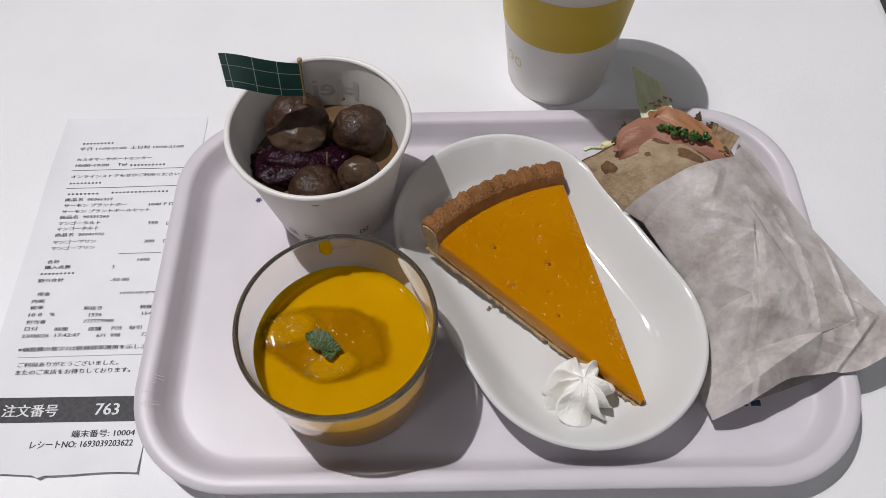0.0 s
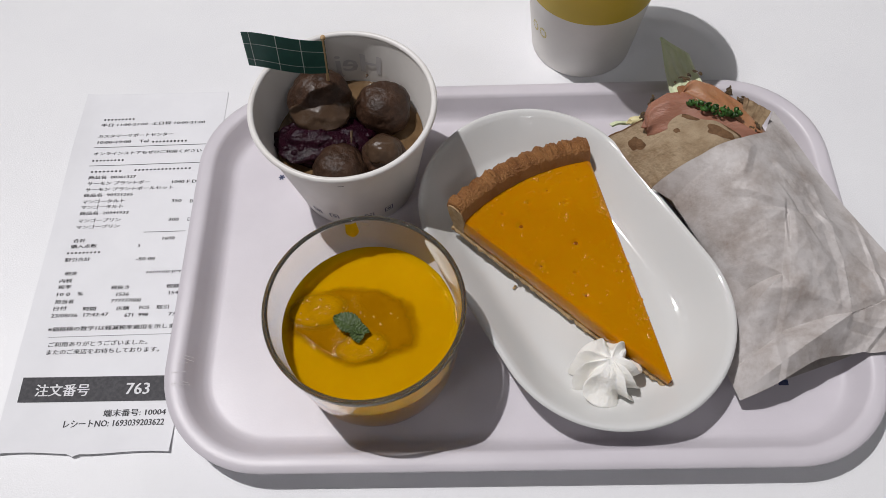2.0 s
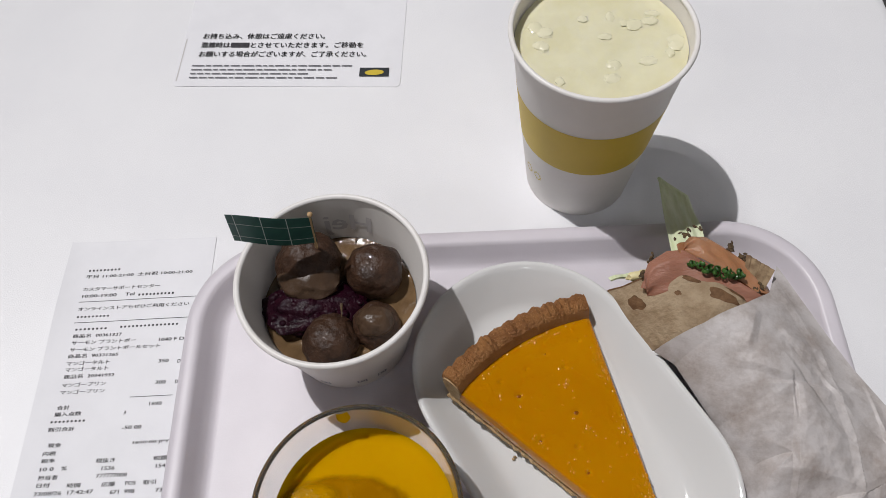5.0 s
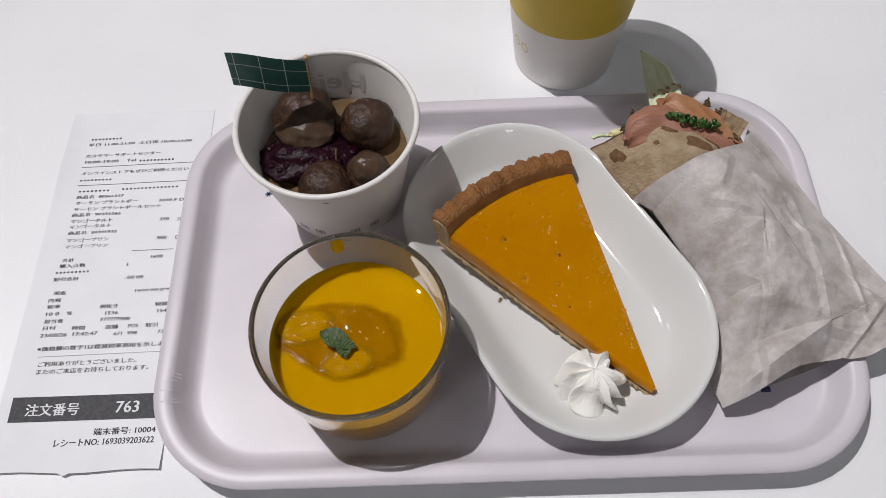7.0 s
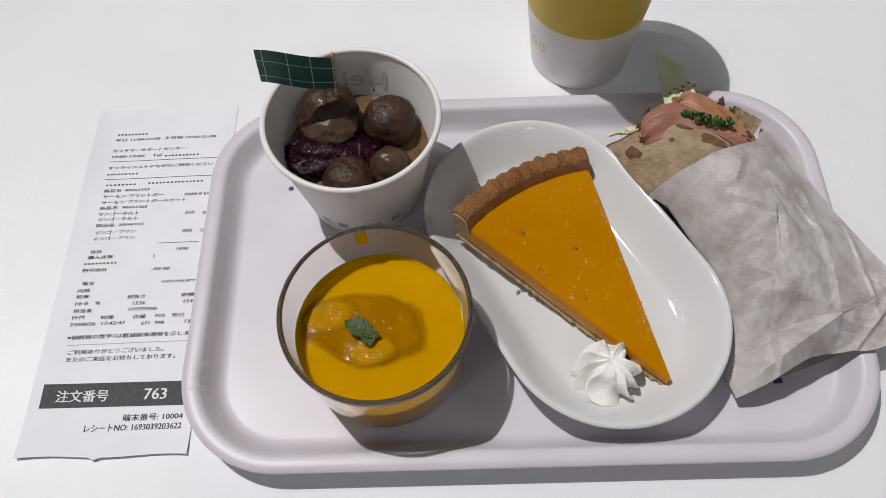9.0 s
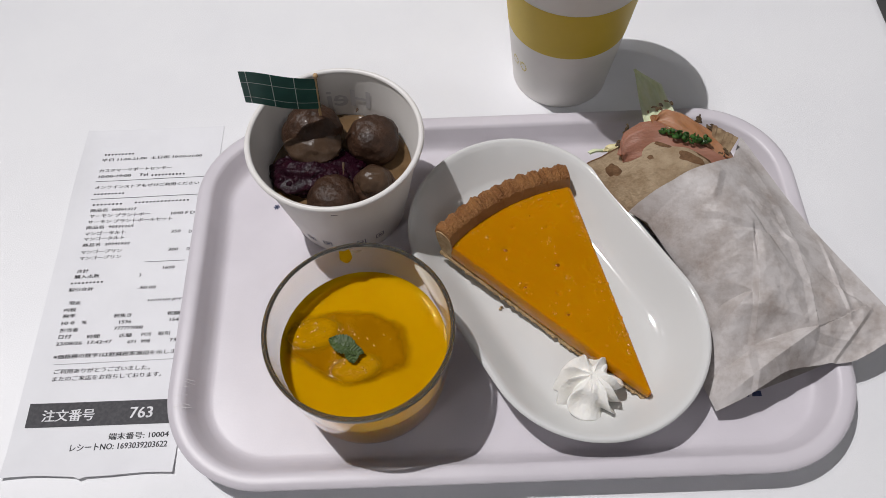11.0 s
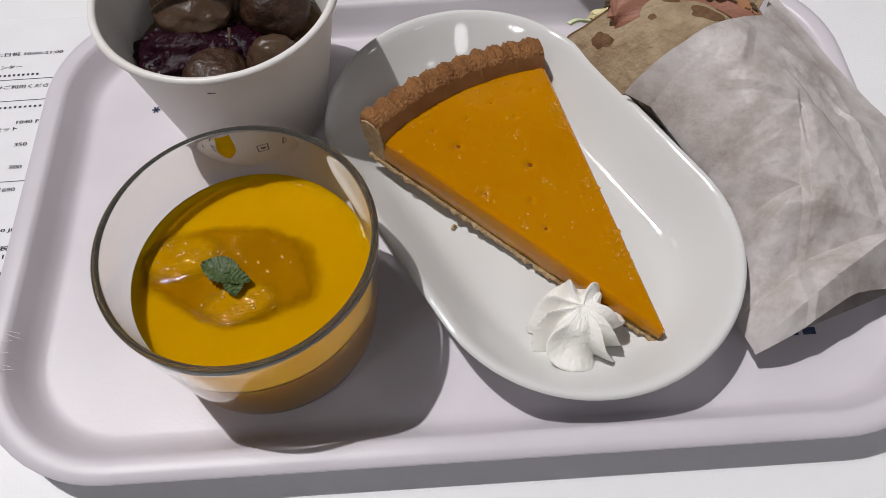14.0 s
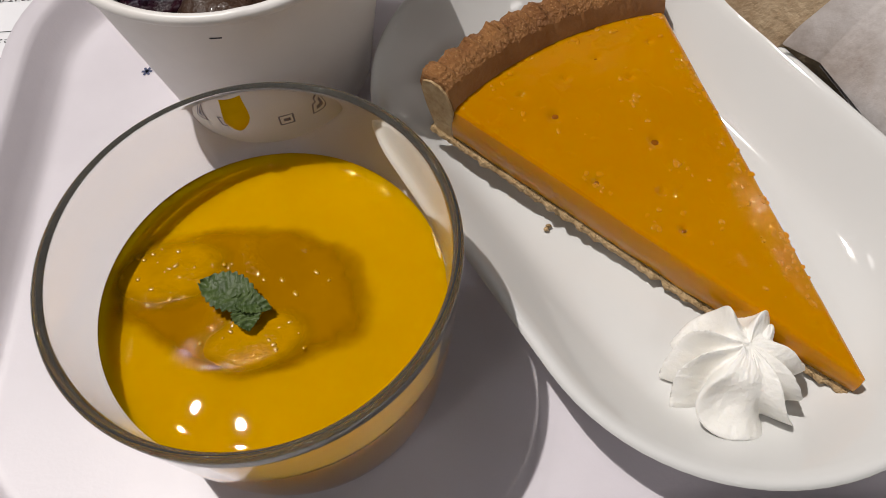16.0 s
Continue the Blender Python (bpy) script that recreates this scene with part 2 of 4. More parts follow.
WRAPPER = material("greaseproof_paper", (0.53, 0.497, 0.485), 0.5, (0.345, 0.297, 0.270), 50, detail=14, grit=0.72, mix=(0.43, 0.66), bump=0.00030, bump_scale=330)
CARD_BLUE = material("dark_logo_ground", (0.02, 0.025, 0.03), 0.5)
LOGO_YELLOW = material("yellow_logo_shape", (0.60, 0.45, 0.04), 0.5)
FLOOR = material("dark_grey_floor", (0.085, 0.083, 0.082), 0.6, (0.13, 0.127, 0.125), 3, bump=0.0006, bump_scale=60)
WALL = material("pale_wall_paint", (0.52, 0.51, 0.50), 0.8, (0.48, 0.47, 0.46), 2, bump=0.0004, bump_scale=120)
SOFFIT = material("dark_grey_ceiling_paint", (0.14, 0.14, 0.14), 0.85, (0.11, 0.11, 0.11), 3, bump=0.0004, bump_scale=120)
METAL = material("black_painted_metal", (0.03, 0.03, 0.032), 0.4, (0.045, 0.045, 0.047), 60)
DIFFUSER = material("lamp_diffuser", (0.8, 0.8, 0.8), 0.6)

# ---- building helpers ----
ORIGIN = {}


def thing(name, at, label, category, group=""):
    ob = new(name)
    ob.empty_display_size = 0.02
    ob.location = at
    ORIGIN[ob.name] = Vector(at)
    return tagged(ob, label, category, group)


def part(name, bm, mat, parent=None, label="", kind="", smooth=40.0, more=()):
    """Links a bmesh, built in world metres, as one mesh under a thing or a part."""
    bmesh.ops.recalc_face_normals(bm, faces=bm.faces)
    origin = ORIGIN.get(parent.name, Vector()) if parent else Vector()
    if parent:
        bmesh.ops.translate(bm, verts=bm.verts, vec=-origin)
    for f in bm.faces:
        f.smooth = True
    for e in bm.edges:
        if len(e.link_faces) == 2 and e.calc_face_angle(0) > radians(smooth):
            e.smooth = False
    mesh = bpy.data.meshes.new(name)
    bm.to_mesh(mesh)
    bm.free()
    mesh.materials.append(mat)
    for m in more:
        mesh.materials.append(m)
    ob = new(name, mesh)
    if parent:
        ob.parent = parent
        ORIGIN[ob.name] = origin
    return tagged(ob, label, "", "", kind)


def loft(bm, loops, close_first=True, close_last=True, closed=True):
    """Skins rings of equally many points."""
    rings = [[bm.verts.new(p) for p in loop] for loop in loops]
    for a, b in zip(rings, rings[1:]):
        n = len(a)
        for i in range(n if closed else n - 1):
            j = (i + 1) % n
            bm.faces.new((a[i], a[j], b[j], b[i]))
    if close_first:
        bm.faces.new(rings[0])
    if close_last:
        bm.faces.new(rings[-1][::-1])
    return rings


def ring(cx, cy, z, r, n=96):
    return [(cx + r * math.cos(2 * math.pi * i / n), cy + r * math.sin(2 * math.pi * i / n), z) for i in range(n)]


def turned(cx, cy, profile, n=96, close_first=True, close_last=True):
    bm = bmesh.new()
    loft(bm, [ring(cx, cy, z, r, n) for r, z in profile], close_first, close_last)
    return bm


def rounded_box(x0, x1, y0, y1, radius, z, n=10):
    """A ring round a rectangle with round corners."""
    out = []
    for cx, cy, a0 in ((x1 - radius, y1 - radius, 0), (x0 + radius, y1 - radius, 90), (x0 + radius, y0 + radius, 180), (x1 - radius, y0 + radius, 270)):
        for i in range(n + 1):
            a = radians(a0 + 90 * i / n)
            out.append((cx + radius * math.cos(a), cy + radius * math.sin(a), z))
    return out


def box(bm, x0, x1, y0, y1, z0, z1, bevel=0.0):
    made = bmesh.ops.create_cube(bm, size=1, matrix=Matrix.Translation(((x0 + x1) / 2, (y0 + y1) / 2, (z0 + z1) / 2)) @ Matrix.Diagonal((x1 - x0, y1 - y0, z1 - z0, 1)))
    if bevel:
        edges = list({e for v in made["verts"] for e in v.link_edges})
        bmesh.ops.bevel(bm, geom=edges, offset=bevel, segments=3, affect="EDGES", profile=0.5)
    return bm


def fill_disc(bm, centre, loop, rings, height):
    """A finely divided sheet inside a loop; height(x, y) gives its z."""
    cx, cy = centre
    n = len(loop)
    rows = []
    for k in range(1, rings + 1):
        s = k / rings
        row = []
        for x, y, *_ in loop:
            px, py = cx + (x - cx) * s, cy + (y - cy) * s
            row.append(bm.verts.new((px, py, height(px, py, s))))
        rows.append(row)
    mid = bm.verts.new((cx, cy, height(cx, cy, 0)))
    for i in range(n):
        bm.faces.new((mid, rows[0][i], rows[0][(i + 1) % n]))
    for a, b in zip(rows, rows[1:]):
        for i in range(n):
            j = (i + 1) % n
            bm.faces.new((a[i], b[i], b[j], a[j]))
    return rows


def grid_sheet(bm, nu, nv, place, thick=0.0):
    """A sheet of nu x nv cells; place(u, v) with u, v in 0..1. With thick it gets an underside and edges."""
    top = [[bm.verts.new(place(i / nu, j / nv)) for j in range(nv + 1)] for i in range(nu + 1)]
    for i in range(nu):
        for j in range(nv):
            bm.faces.new((top[i][j], top[i + 1][j], top[i + 1][j + 1], top[i][j + 1]))
    if thick:
        bm.normal_update()
        low = [[bm.verts.new(v.co - v.normal * thick) for v in row] for row in top]
        for i in range(nu):
            for j in range(nv):
                bm.faces.new((low[i][j], low[i][j + 1], low[i + 1][j + 1], low[i + 1][j]))
        for i in range(nu):
            bm.faces.new((top[i][0], low[i][0], low[i + 1][0], top[i + 1][0]))
            bm.faces.new((top[i][nv], top[i + 1][nv], low[i + 1][nv], low[i][nv]))
        for j in range(nv):
            bm.faces.new((top[0][j], top[0][j + 1], low[0][j + 1], low[0][j]))
            bm.faces.new((top[nu][j], low[nu][j], low[nu][j + 1], top[nu][j + 1]))
    return top


def lump(bm, centre, radii, rough=0.1, scale=60.0, seed=0, sub=4, turn=0.0):
    """An uneven rounded lump."""
    made = bmesh.ops.create_icosphere(bm, subdivisions=sub, radius=1)
    spin = Matrix.Rotation(turn, 3, "Z")
    for v in made["verts"]:
        d = v.co.normalized()
        k = 1 + rough * (noise.noise(d * 1.6 + Vector((seed * 7.3, seed, 0))) + 0.5 * noise.noise(d * 4.5 + Vector((seed, 3.1 * seed, 0))))
        v.co = Vector(centre) + spin @ Vector((d.x * radii[0] * k, d.y * radii[1] * k, d.z * radii[2] * k))
    return made


def words(text, x, y, z, width, height, bend=None, turn=0.0):
    """A line of lettering as a flat mesh: left end and middle height at (x, y)."""
    curve = bpy.data.curves.new("lettering", "FONT")
    curve.body, curve.size, curve.resolution_u = text, 1.0, 2
    ob = bpy.data.objects.new("lettering", curve)
    scene.collection.objects.link(ob)
    bpy.context.view_layer.update()
    got = ob.evaluated_get(bpy.context.evaluated_depsgraph_get())
    mesh = got.to_mesh()
    bm = bmesh.new()
    bm.from_mesh(mesh)
    got.to_mesh_clear()
    bpy.data.objects.remove(ob)
    bpy.data.curves.remove(curve)
    extra = bmesh.ops.duplicate(bm, geom=bm.verts[:] + bm.edges[:] + bm.faces[:])
    shift = [v for v in extra["geom"] if isinstance(v, bmesh.types.BMVert)]
    bmesh.ops.translate(bm, verts=shift, vec=(0.05, 0.015, 0))
    xs, ys = [v.co.x for v in bm.verts], [v.co.y for v in bm.verts]
    x0, x1, y0, y1 = min(xs), max(xs), min(ys), max(ys)
    for v in bm.verts:
        px, py = (v.co.x - x0) / (x1 - x0) * width, ((v.co.y - y0) / (y1 - y0) - 0.5) * height
        v.co = Vector((x + px * math.cos(turn) - py * math.sin(turn), y + px * math.sin(turn) + py * math.cos(turn), z))
        if bend:
            v.co = bend(v.co)
    return bm


def quad(x0, x1, y0, y1, z, bend=None, nx=1, turn=0.0, pivot=(0, 0)):
    bm = bmesh.new()

    def place(u, v):
        px, py = x0 + (x1 - x0) * u - pivot[0], y0 + (y1 - y0) * v - pivot[1]
        p = Vector((pivot[0] + px * math.cos(turn) - py * math.sin(turn), pivot[1] + px * math.sin(turn) + py * math.cos(turn), z))
        return bend(p) if bend else p

    grid_sheet(bm, nx, 1, place)
    return bm


# ---- the room ----
FLOOR_Z = -0.74
ROOM = (-3.6, 3.8, -3.4, 4.2)


def setting(name, bm, mat, label, category):
    ob = part(name, bm, mat)
    return tagged(ob, label, category, "", "structure")


x0, x1, y0, y1 = ROOM
setting("floor", box(bmesh.new(), x0, x1, y0, y1, FLOOR_Z - 0.1, FLOOR_Z), FLOOR, "dark grey polished shop floor below the table", "floor")
# Ceiling and walls are unseen; their tones set reflections and bounced light.
setting("ceiling", box(bmesh.new(), x0, x1, y0, y1, CEILING, CEILING + 0.1), SOFFIT, "plain dark grey ceiling, added out of view to keep reflections dark", "ceiling")
setting("wall_west", box(bmesh.new(), x0 - 0.12, x0 - 0.002, y0, y1, FLOOR_Z, CEILING), WALL, "plain pale painted wall, added out of view for bounced light", "wall")
setting("wall_east", box(bmesh.new(), x1 + 0.002, x1 + 0.12, y0, y1, FLOOR_Z, CEILING), WALL, "plain pale painted wall, added out of view for bounced light", "wall")
setting("wall_south", box(bmesh.new(), x0, x1, y0 - 0.12, y0 - 0.002, FLOOR_Z, CEILING), WALL, "plain pale painted wall, added out of view for bounced light", "wall")
setting("wall_north", box(bmesh.new(), x0, x1, y1 + 0.002, y1 + 0.12, FLOOR_Z, CEILING), WALL, "plain pale painted wall, added out of view for bounced light", "wall")
# a trim ring for each added lamp
for x, y, power, wide in PANELS:
    panel = thing("ceiling_downlight", (x, y, CEILING), "round white ceiling lamp added out of view for fill and glints", "ceiling light", "downlights in the ceiling")
    part("trim_ring", turned(x, y, [(wide / 2 + 0.020, CEILING - 0.012), (wide / 2 + 0.050, CEILING - 0.010), (wide / 2 + 0.054, CEILING - 0.004), (wide / 2 + 0.054, CEILING)], 40), DIFFUSER, panel)
for x, y, power, radius in SPOTS:
    spot = thing("track_spotlight", (x, y, CEILING), "small black spotlight on the ceiling track", "spotlight", "spotlights on the ceiling")
    part("stem", turned(x, y, [(0.012, CEILING - 0.09), (0.012, CEILING)], 16), METAL, spot)
    part("housing", turned(x, y, [(0.038, CEILING - 0.16), (0.045, CEILING - 0.16), (0.045, CEILING - 0.10), (0.03, CEILING - 0.085)], 32), METAL, spot)

# ---- the table ----
table = thing("table", (-0.2, 0.3, FLOOR_Z), "white laminate cafe table top with a fine matt grain", "table")
EDGE = 0.28
top = bmesh.new()
loft(top, [rounded_box(-0.95 + i, EDGE - i, -0.12 + i, 0.95 - i, 0.012, z) for i, z in ((0.002, -0.028), (0, -0.026), (0, -0.0015), (0.0015, 0.0))])
part("tabletop", top, TABLE, table)
part("pedestal", box(bmesh.new(), -0.38, -0.30, 0.37, 0.45, FLOOR_Z + 0.015, -0.0282, 0.006), METAL, table, "black metal column")
part("foot_plate", box(bmesh.new(), -0.64, -0.04, 0.16, 0.66, FLOOR_Z, FLOOR_Z + 0.0145, 0.004), METAL, table, "black metal foot plate")

# ---- the serving tray ----
TX0, TX1, TY0, TY1, TR = -0.1371, 0.1847, 0.0975, 0.3029, 0.048
tray = thing("serving_tray", (0.023, 0.198, 0.0), "white melamine serving tray with rounded corners, lightly scuffed", "tray")
profile = [(0.0215, 0.0), (0.0192, 0.0004), (0.0150, 0.0036), (0.0095, 0.0100), (0.0055, 0.0124), (0.0008, 0.0130), (0.0, 0.0138), (0.0, 0.0150), (0.0008, 0.0159),
           (0.0030, 0.0163), (0.0066, 0.0163), (0.0078, 0.0158), (0.0088, 0.0146), (0.0114, 0.0095), (0.0140, 0.0060), (0.0154, 0.0049), (0.0170, 0.0044), (0.0190, 0.0043)]
bm = bmesh.new()
loft(bm, [rounded_box(TX0 + i, TX1 - i, TY0 + i, TY1 - i, max(TR - i, 0.012), z, 14) for i, z in profile])
body = part("tray_body", bm, TRAY, tray)
body.cycles.is_caustics_receiver = True
TRAY_FLOOR = 0.0043
# dark blue marks printed on the tray's floor
for x, y, a in ((-0.0962, 0.2533, 0.0), (-0.0962, 0.2533, 60.0), (-0.0962, 0.2533, 120.0)):
    part("printed_mark", quad(x - 0.0017, x + 0.0017, y - 0.0004, y + 0.0004, TRAY_FLOOR + 0.0002, turn=radians(a), pivot=(x, y)), BLUE_PRINT, tray, "small navy star print")
for x, w in ((0.1345, 0.0030), (0.1390, 0.0045)):
    part("printed_mark", quad(x, x + w, 0.1358, 0.1385, TRAY_FLOOR + 0.0002), BLUE_PRINT, tray, "navy block print")
# hairline scuffs on the rim
rng = random.Random(4)
for k in range(9):
    x = TX0 + 0.004 + rng.uniform(-0.001, 0.004)
    y = 0.135 + 0.018 * rng.random()
    part("scuff", quad(x, x + 0.003 + 0.004 * rng.random(), y, y + 0.00012, 0.01645, turn=rng.uniform(-0.5, 0.2), pivot=(x, y)), GHOST_PRINT, tray)

# ---- the receipt ----
RX0, RX1, RY0, RY1 = -0.2135, -0.1330, 0.1105, 0.3150


def curl(p):
    """The paper lifts a little along its free long edge and at its lower end."""
    s = (p.x - RX0) / (RX1 - RX0)
    left = max(0.0, 0.16 - s) / 0.16
    low = max(0.0, RY0 + 0.02 - p.y) / 0.02
    mid = math.exp(-(((p.y - 0.275) / 0.03) ** 2))
    p.z += 0.0004 + 0.0008 * left * left * (0.6 + 1.6 * mid) + 0.0016 * low * low + 0.0002 * noise.noise(Vector((p.x * 40, p.y * 25, 0)))
    return p


receipt = thing("receipt", (-0.173, 0.21, 0.0), "long white printed till receipt lying partly under the tray", "receipt")
bm = bmesh.new()


def receipt_place(u, v):
    p = Vector((RX0 + (RX1 - RX0) * u, RY0 + (RY1 - RY0) * v, 0.0))
    p.x -= 0.0016 * (1 - v)
    if v == 0:
        p.y += 0.0006 * math.sin(u * 9) - 0.0012 * (0.45 < u < 0.5)
    return curl(p)


grid_sheet(bm, 28, 60, receipt_place, 0.00008)
part("paper_strip", bm, RECEIPT, receipt)
LIFT = 0.00012


def on_receipt(p):
    p = curl(p)
    p.z += LIFT
    return p


LINES = [
    ("平日 11:00-21:00  土日祝 10:00-21:00", -0.2019, 0.2931, 0.0583), ("カスタマーサポートセンター", -0.2020, 0.2855, 0.0419), ("10:00-19:00    Tel", -0.2016, 0.2813, 0.0283),
    ("オンラインストアもぜひご利用ください", -0.2022, 0.2737, 0.0594), ("商品名  00361327", -0.2019, 0.2582, 0.0258), ("サーモン プラントボー", -0.2016, 0.2544, 0.0336), ("1040 F D", -0.1560, 0.2545, 0.0132),
    ("サーモン プラントボールセット", -0.2018, 0.2505, 0.0470), ("商品名  90331265", -0.2021, 0.2470, 0.0263), ("350", -0.1544, 0.2427, 0.0053), ("D", -0.1446, 0.2423, 0.0017), ("マンゴータルト", -0.2020, 0.2431, 0.0225),
    ("マンゴータルト", -0.2019, 0.2397, 0.0222), ("商品名  20341932", -0.2019, 0.2359, 0.0260), ("マンゴープリン", -0.2018, 0.2315, 0.0224), ("300", -0.1543, 0.2313, 0.0054), ("D", -0.1443, 0.2313, 0.0017), ("マンゴープリン", -0.2019, 0.2277, 0.0227),
]
LOWER = [
    ("合計", -0.2018, 0.2197, 0.0065), ("1690", -0.1556, 0.2202, 0.0063), ("購入点数", -0.2023, 0.2163, 0.0136), ("3", -0.1677, 0.2161, 0.0012), ("割引合計", -0.2038, 0.2087, 0.0132), ("-50 00", -0.1672, 0.2085, 0.0097),
    ("現金", -0.2022, 0.2009, 0.0067), ("1690 00 JPY", -0.1606, 0.2007, 0.0180), ("内税", -0.2038, 0.1969, 0.0065), ("税率", -0.2038, 0.1934, 0.0068), ("税抜き", -0.1771, 0.1927, 0.0094), ("税額", -0.1493, 0.1930, 0.0068),
    ("10 0   %", -0.2035, 0.1894, 0.0132), ("1536", -0.1736, 0.1890, 0.0064), ("154", -0.1475, 0.1893, 0.0048), ("担当者", -0.2036, 0.1854, 0.0097), ("777777000", -0.1756, 0.1855, 0.0150),
    ("日付", -0.2034, 0.1818, 0.0066), ("時間", -0.1887, 0.1814, 0.0065), ("店舗", -0.1723, 0.1814, 0.0065), ("POS", -0.1609, 0.1816, 0.0051), ("取引", -0.1524, 0.1817, 0.0062), ("23/08/26  17:42:47", -0.2039, 0.1779, 0.0284),
    ("671  998", -0.1675, 0.1777, 0.0117), ("737", -0.1459, 0.1780, 0.0054),
]
FOOT = [
    ("※価格横の数字1は軽減税率適用を示します", -0.2036, 0.1708, 0.0653, 0.0025), ("ご利用ありがとうございました。", -0.2016, 0.1629, 0.0480, 0.0026), ("またのご来店をお待ちしております。", -0.2016, 0.1590, 0.0543, 0.0026),
    ("端末番号: 10004", -0.1681, 0.1289, 0.0289, 0.0034), ("レシートNO: 1693039203622", -0.1855, 0.1240, 0.0463, 0.0034),
]
SLANT = 0.015
for text, x, y, w in LINES + LOWER:
    high = 0.0022 if any(ord(c) > 255 for c in text) else 0.0019
    part("printed_line", words(text, x, y, 0, w, high, on_receipt, SLANT), FAINT_INK if y > 0.222 else INK, receipt, smooth=180)
for text, x, y, w, high in FOOT:
    part("printed_line", words(text, x, y, 0, w, high, on_receipt, SLANT), INK, receipt, smooth=180)
# bars for the shop's name, telephone, web address and member number
for x, y, w, high in ((-0.2009, 0.2968, 0.018, 0.0016), (-0.1711, 0.281, 0.020, 0.0016), (-0.2019, 0.2691, 0.018, 0.0014), (-0.2012, 0.2619, 0.0175, 0.0014), (-0.1777, 0.2626, 0.0315, 0.0014), (-0.2034, 0.2125, 0.018, 0.0014)):
    gaps = max(2, round(w / 0.0021))
    for k in range(gaps):
        a = x + w * k / gaps
        part("printed_bar", quad(a, a + w / gaps * 0.5, y - high * 0.36, y + high * 0.36, 0, on_receipt, turn=SLANT, pivot=(x, y)), FAINT_INK, receipt)
for x, y, w in ((-0.2026, 0.2779, 0.066), (-0.2029, 0.2658, 0.064), (-0.1659, 0.224, 0.0215)):
    part("rule", quad(x, x + w, y - 0.00016, y + 0.00016, 0, on_receipt, 12, SLANT, (x, y)), FAINT_INK, receipt)
for k in range(56):
    a = -0.2023 + 0.062 * k / 56
    part("dash", quad(a, a + 0.0007, 0.16655, 0.16685, 0, on_receipt, turn=SLANT, pivot=(-0.2023, 0.1667)), INK, receipt)
part("black_band", quad(-0.2095, -0.1335, 0.1345, 0.1466, 0, on_receipt, 20), INK, receipt, "solid black band with white lettering")
LIFT = 0.00024
part("band_lettering", words("注文番号", -0.2024, 0.1402, 0, 0.0256, 0.0060, on_receipt), PAPER_WHITE, receipt, "white lettering", smooth=180)
part("band_lettering", words("763", -0.1597, 0.1404, 0, 0.0112, 0.0056, on_receipt), PAPER_WHITE, receipt, "white numerals", smooth=180)

# ---- the notice on the table ----
CARD = radians(-3.6)
CP = (-0.174, 0.4262)
notice = thing("table_notice", (-0.10, 0.47, 0.0), "white printed notice stuck flat on the table", "notice")


def on_card(x, y, z=0.0):
    return (CP[0] + x * math.cos(CARD) - y * math.sin(CARD), CP[1] + x * math.sin(CARD) + y * math.cos(CARD), z)


bm = bmesh.new()
loft(bm, [[on_card(x, y, z) for x, y, _ in rounded_box(0, 0.143, 0, 0.100, 0.003, 0)] for z in (0.0002, 0.0004)])
part("sheet", bm, RECEIPT, notice)
part("edge_line", quad(CP[0] + 0.0012, CP[0] + 0.0019, CP[1] + 0.004, CP[1] + 0.04, 0.0006, turn=CARD, pivot=CP), GHOST_PRINT, notice)
for k, (text, w) in enumerate((("お願いする場合がございますが、ご了承ください。", 0.108), ("混雑時は", 0.019), ("お持ち込み、休憩はご遠慮ください。", 0.080))):
    x, y, _ = on_card(0.012, 0.0265 + 0.0077 * k)
    part("printed_line", words(text, x, y, 0.0009, w, 0.0048, None, CARD), INK, notice, smooth=180)
x, y, _ = on_card(0.0315, 0.0342)
part("printed_bar", quad(x, x + 0.012, y - 0.002, y + 0.002, 0.0009, turn=CARD, pivot=(x, y)), INK, notice)
x, y, _ = on_card(0.0445, 0.0342)
part("printed_line", words("とさせていただきます。ご移動を", x, y, 0.0009, 0.073, 0.0048, None, CARD), INK, notice, smooth=180)
rng = random.Random(9)
for k, total in enumerate((0.094, 0.072, 0.088, 0.102)):
    a = 0.0095
    while a < 0.0095 + total:
        w = rng.uniform(0.0025, 0.0085)
        x, y, _ = on_card(a, 0.0068 + 0.0033 * k)
        part("printed_bar", quad(x, x + w, y - 0.0005, y + 0.0005, 0.0009, turn=CARD, pivot=(x, y)), NOTICE_INK, notice)
        a += w + 0.0011
x, y, _ = on_card(0.117, 0.0115)
part("logo_ground", quad(x, x + 0.0185, y - 0.0035, y + 0.0035, 0.0009, turn=CARD, pivot=(x, y)), CARD_BLUE, notice)
bm = bmesh.new()
x, y, _ = on_card(0.1263, 0.0115)
bm.faces.new([bm.verts.new((x + 0.0060 * math.cos(a), y + 0.0022 * math.sin(a) - 0.0005, 0.0011)) for a in np.linspace(0, 2 * math.pi, 40, endpoint=False)])
part("logo_shape", bm, LOGO_YELLOW, notice, "plain yellow oval")


# ---- paper cup with plant balls ----
def cup_wall(cx, cy, z0, z1, r0, r1, wall):
    """Radius of a tapered cup's outside at a height."""
    return lambda z: r0 + (r1 - r0) * (z - z0) / (z1 - z0)


def rolled_rim(cx, cy, z, r, tube, seam=0.0, n=120):
    bm = bmesh.new()
    loops = []
    for k in range(14):
        a = 2 * math.pi * k / 14
        loops.append([(cx + (r + tube * math.cos(a)) * math.cos(t), cy + (r + tube * math.cos(a)) * math.sin(t), z + tube * math.sin(a) * (1 + seam * math.exp(-((t - 4.9) / 0.03) ** 2))) for t in (2 * math.pi * i / n for i in range(n))])
    loft(bm, loops + loops[:1], False, False)
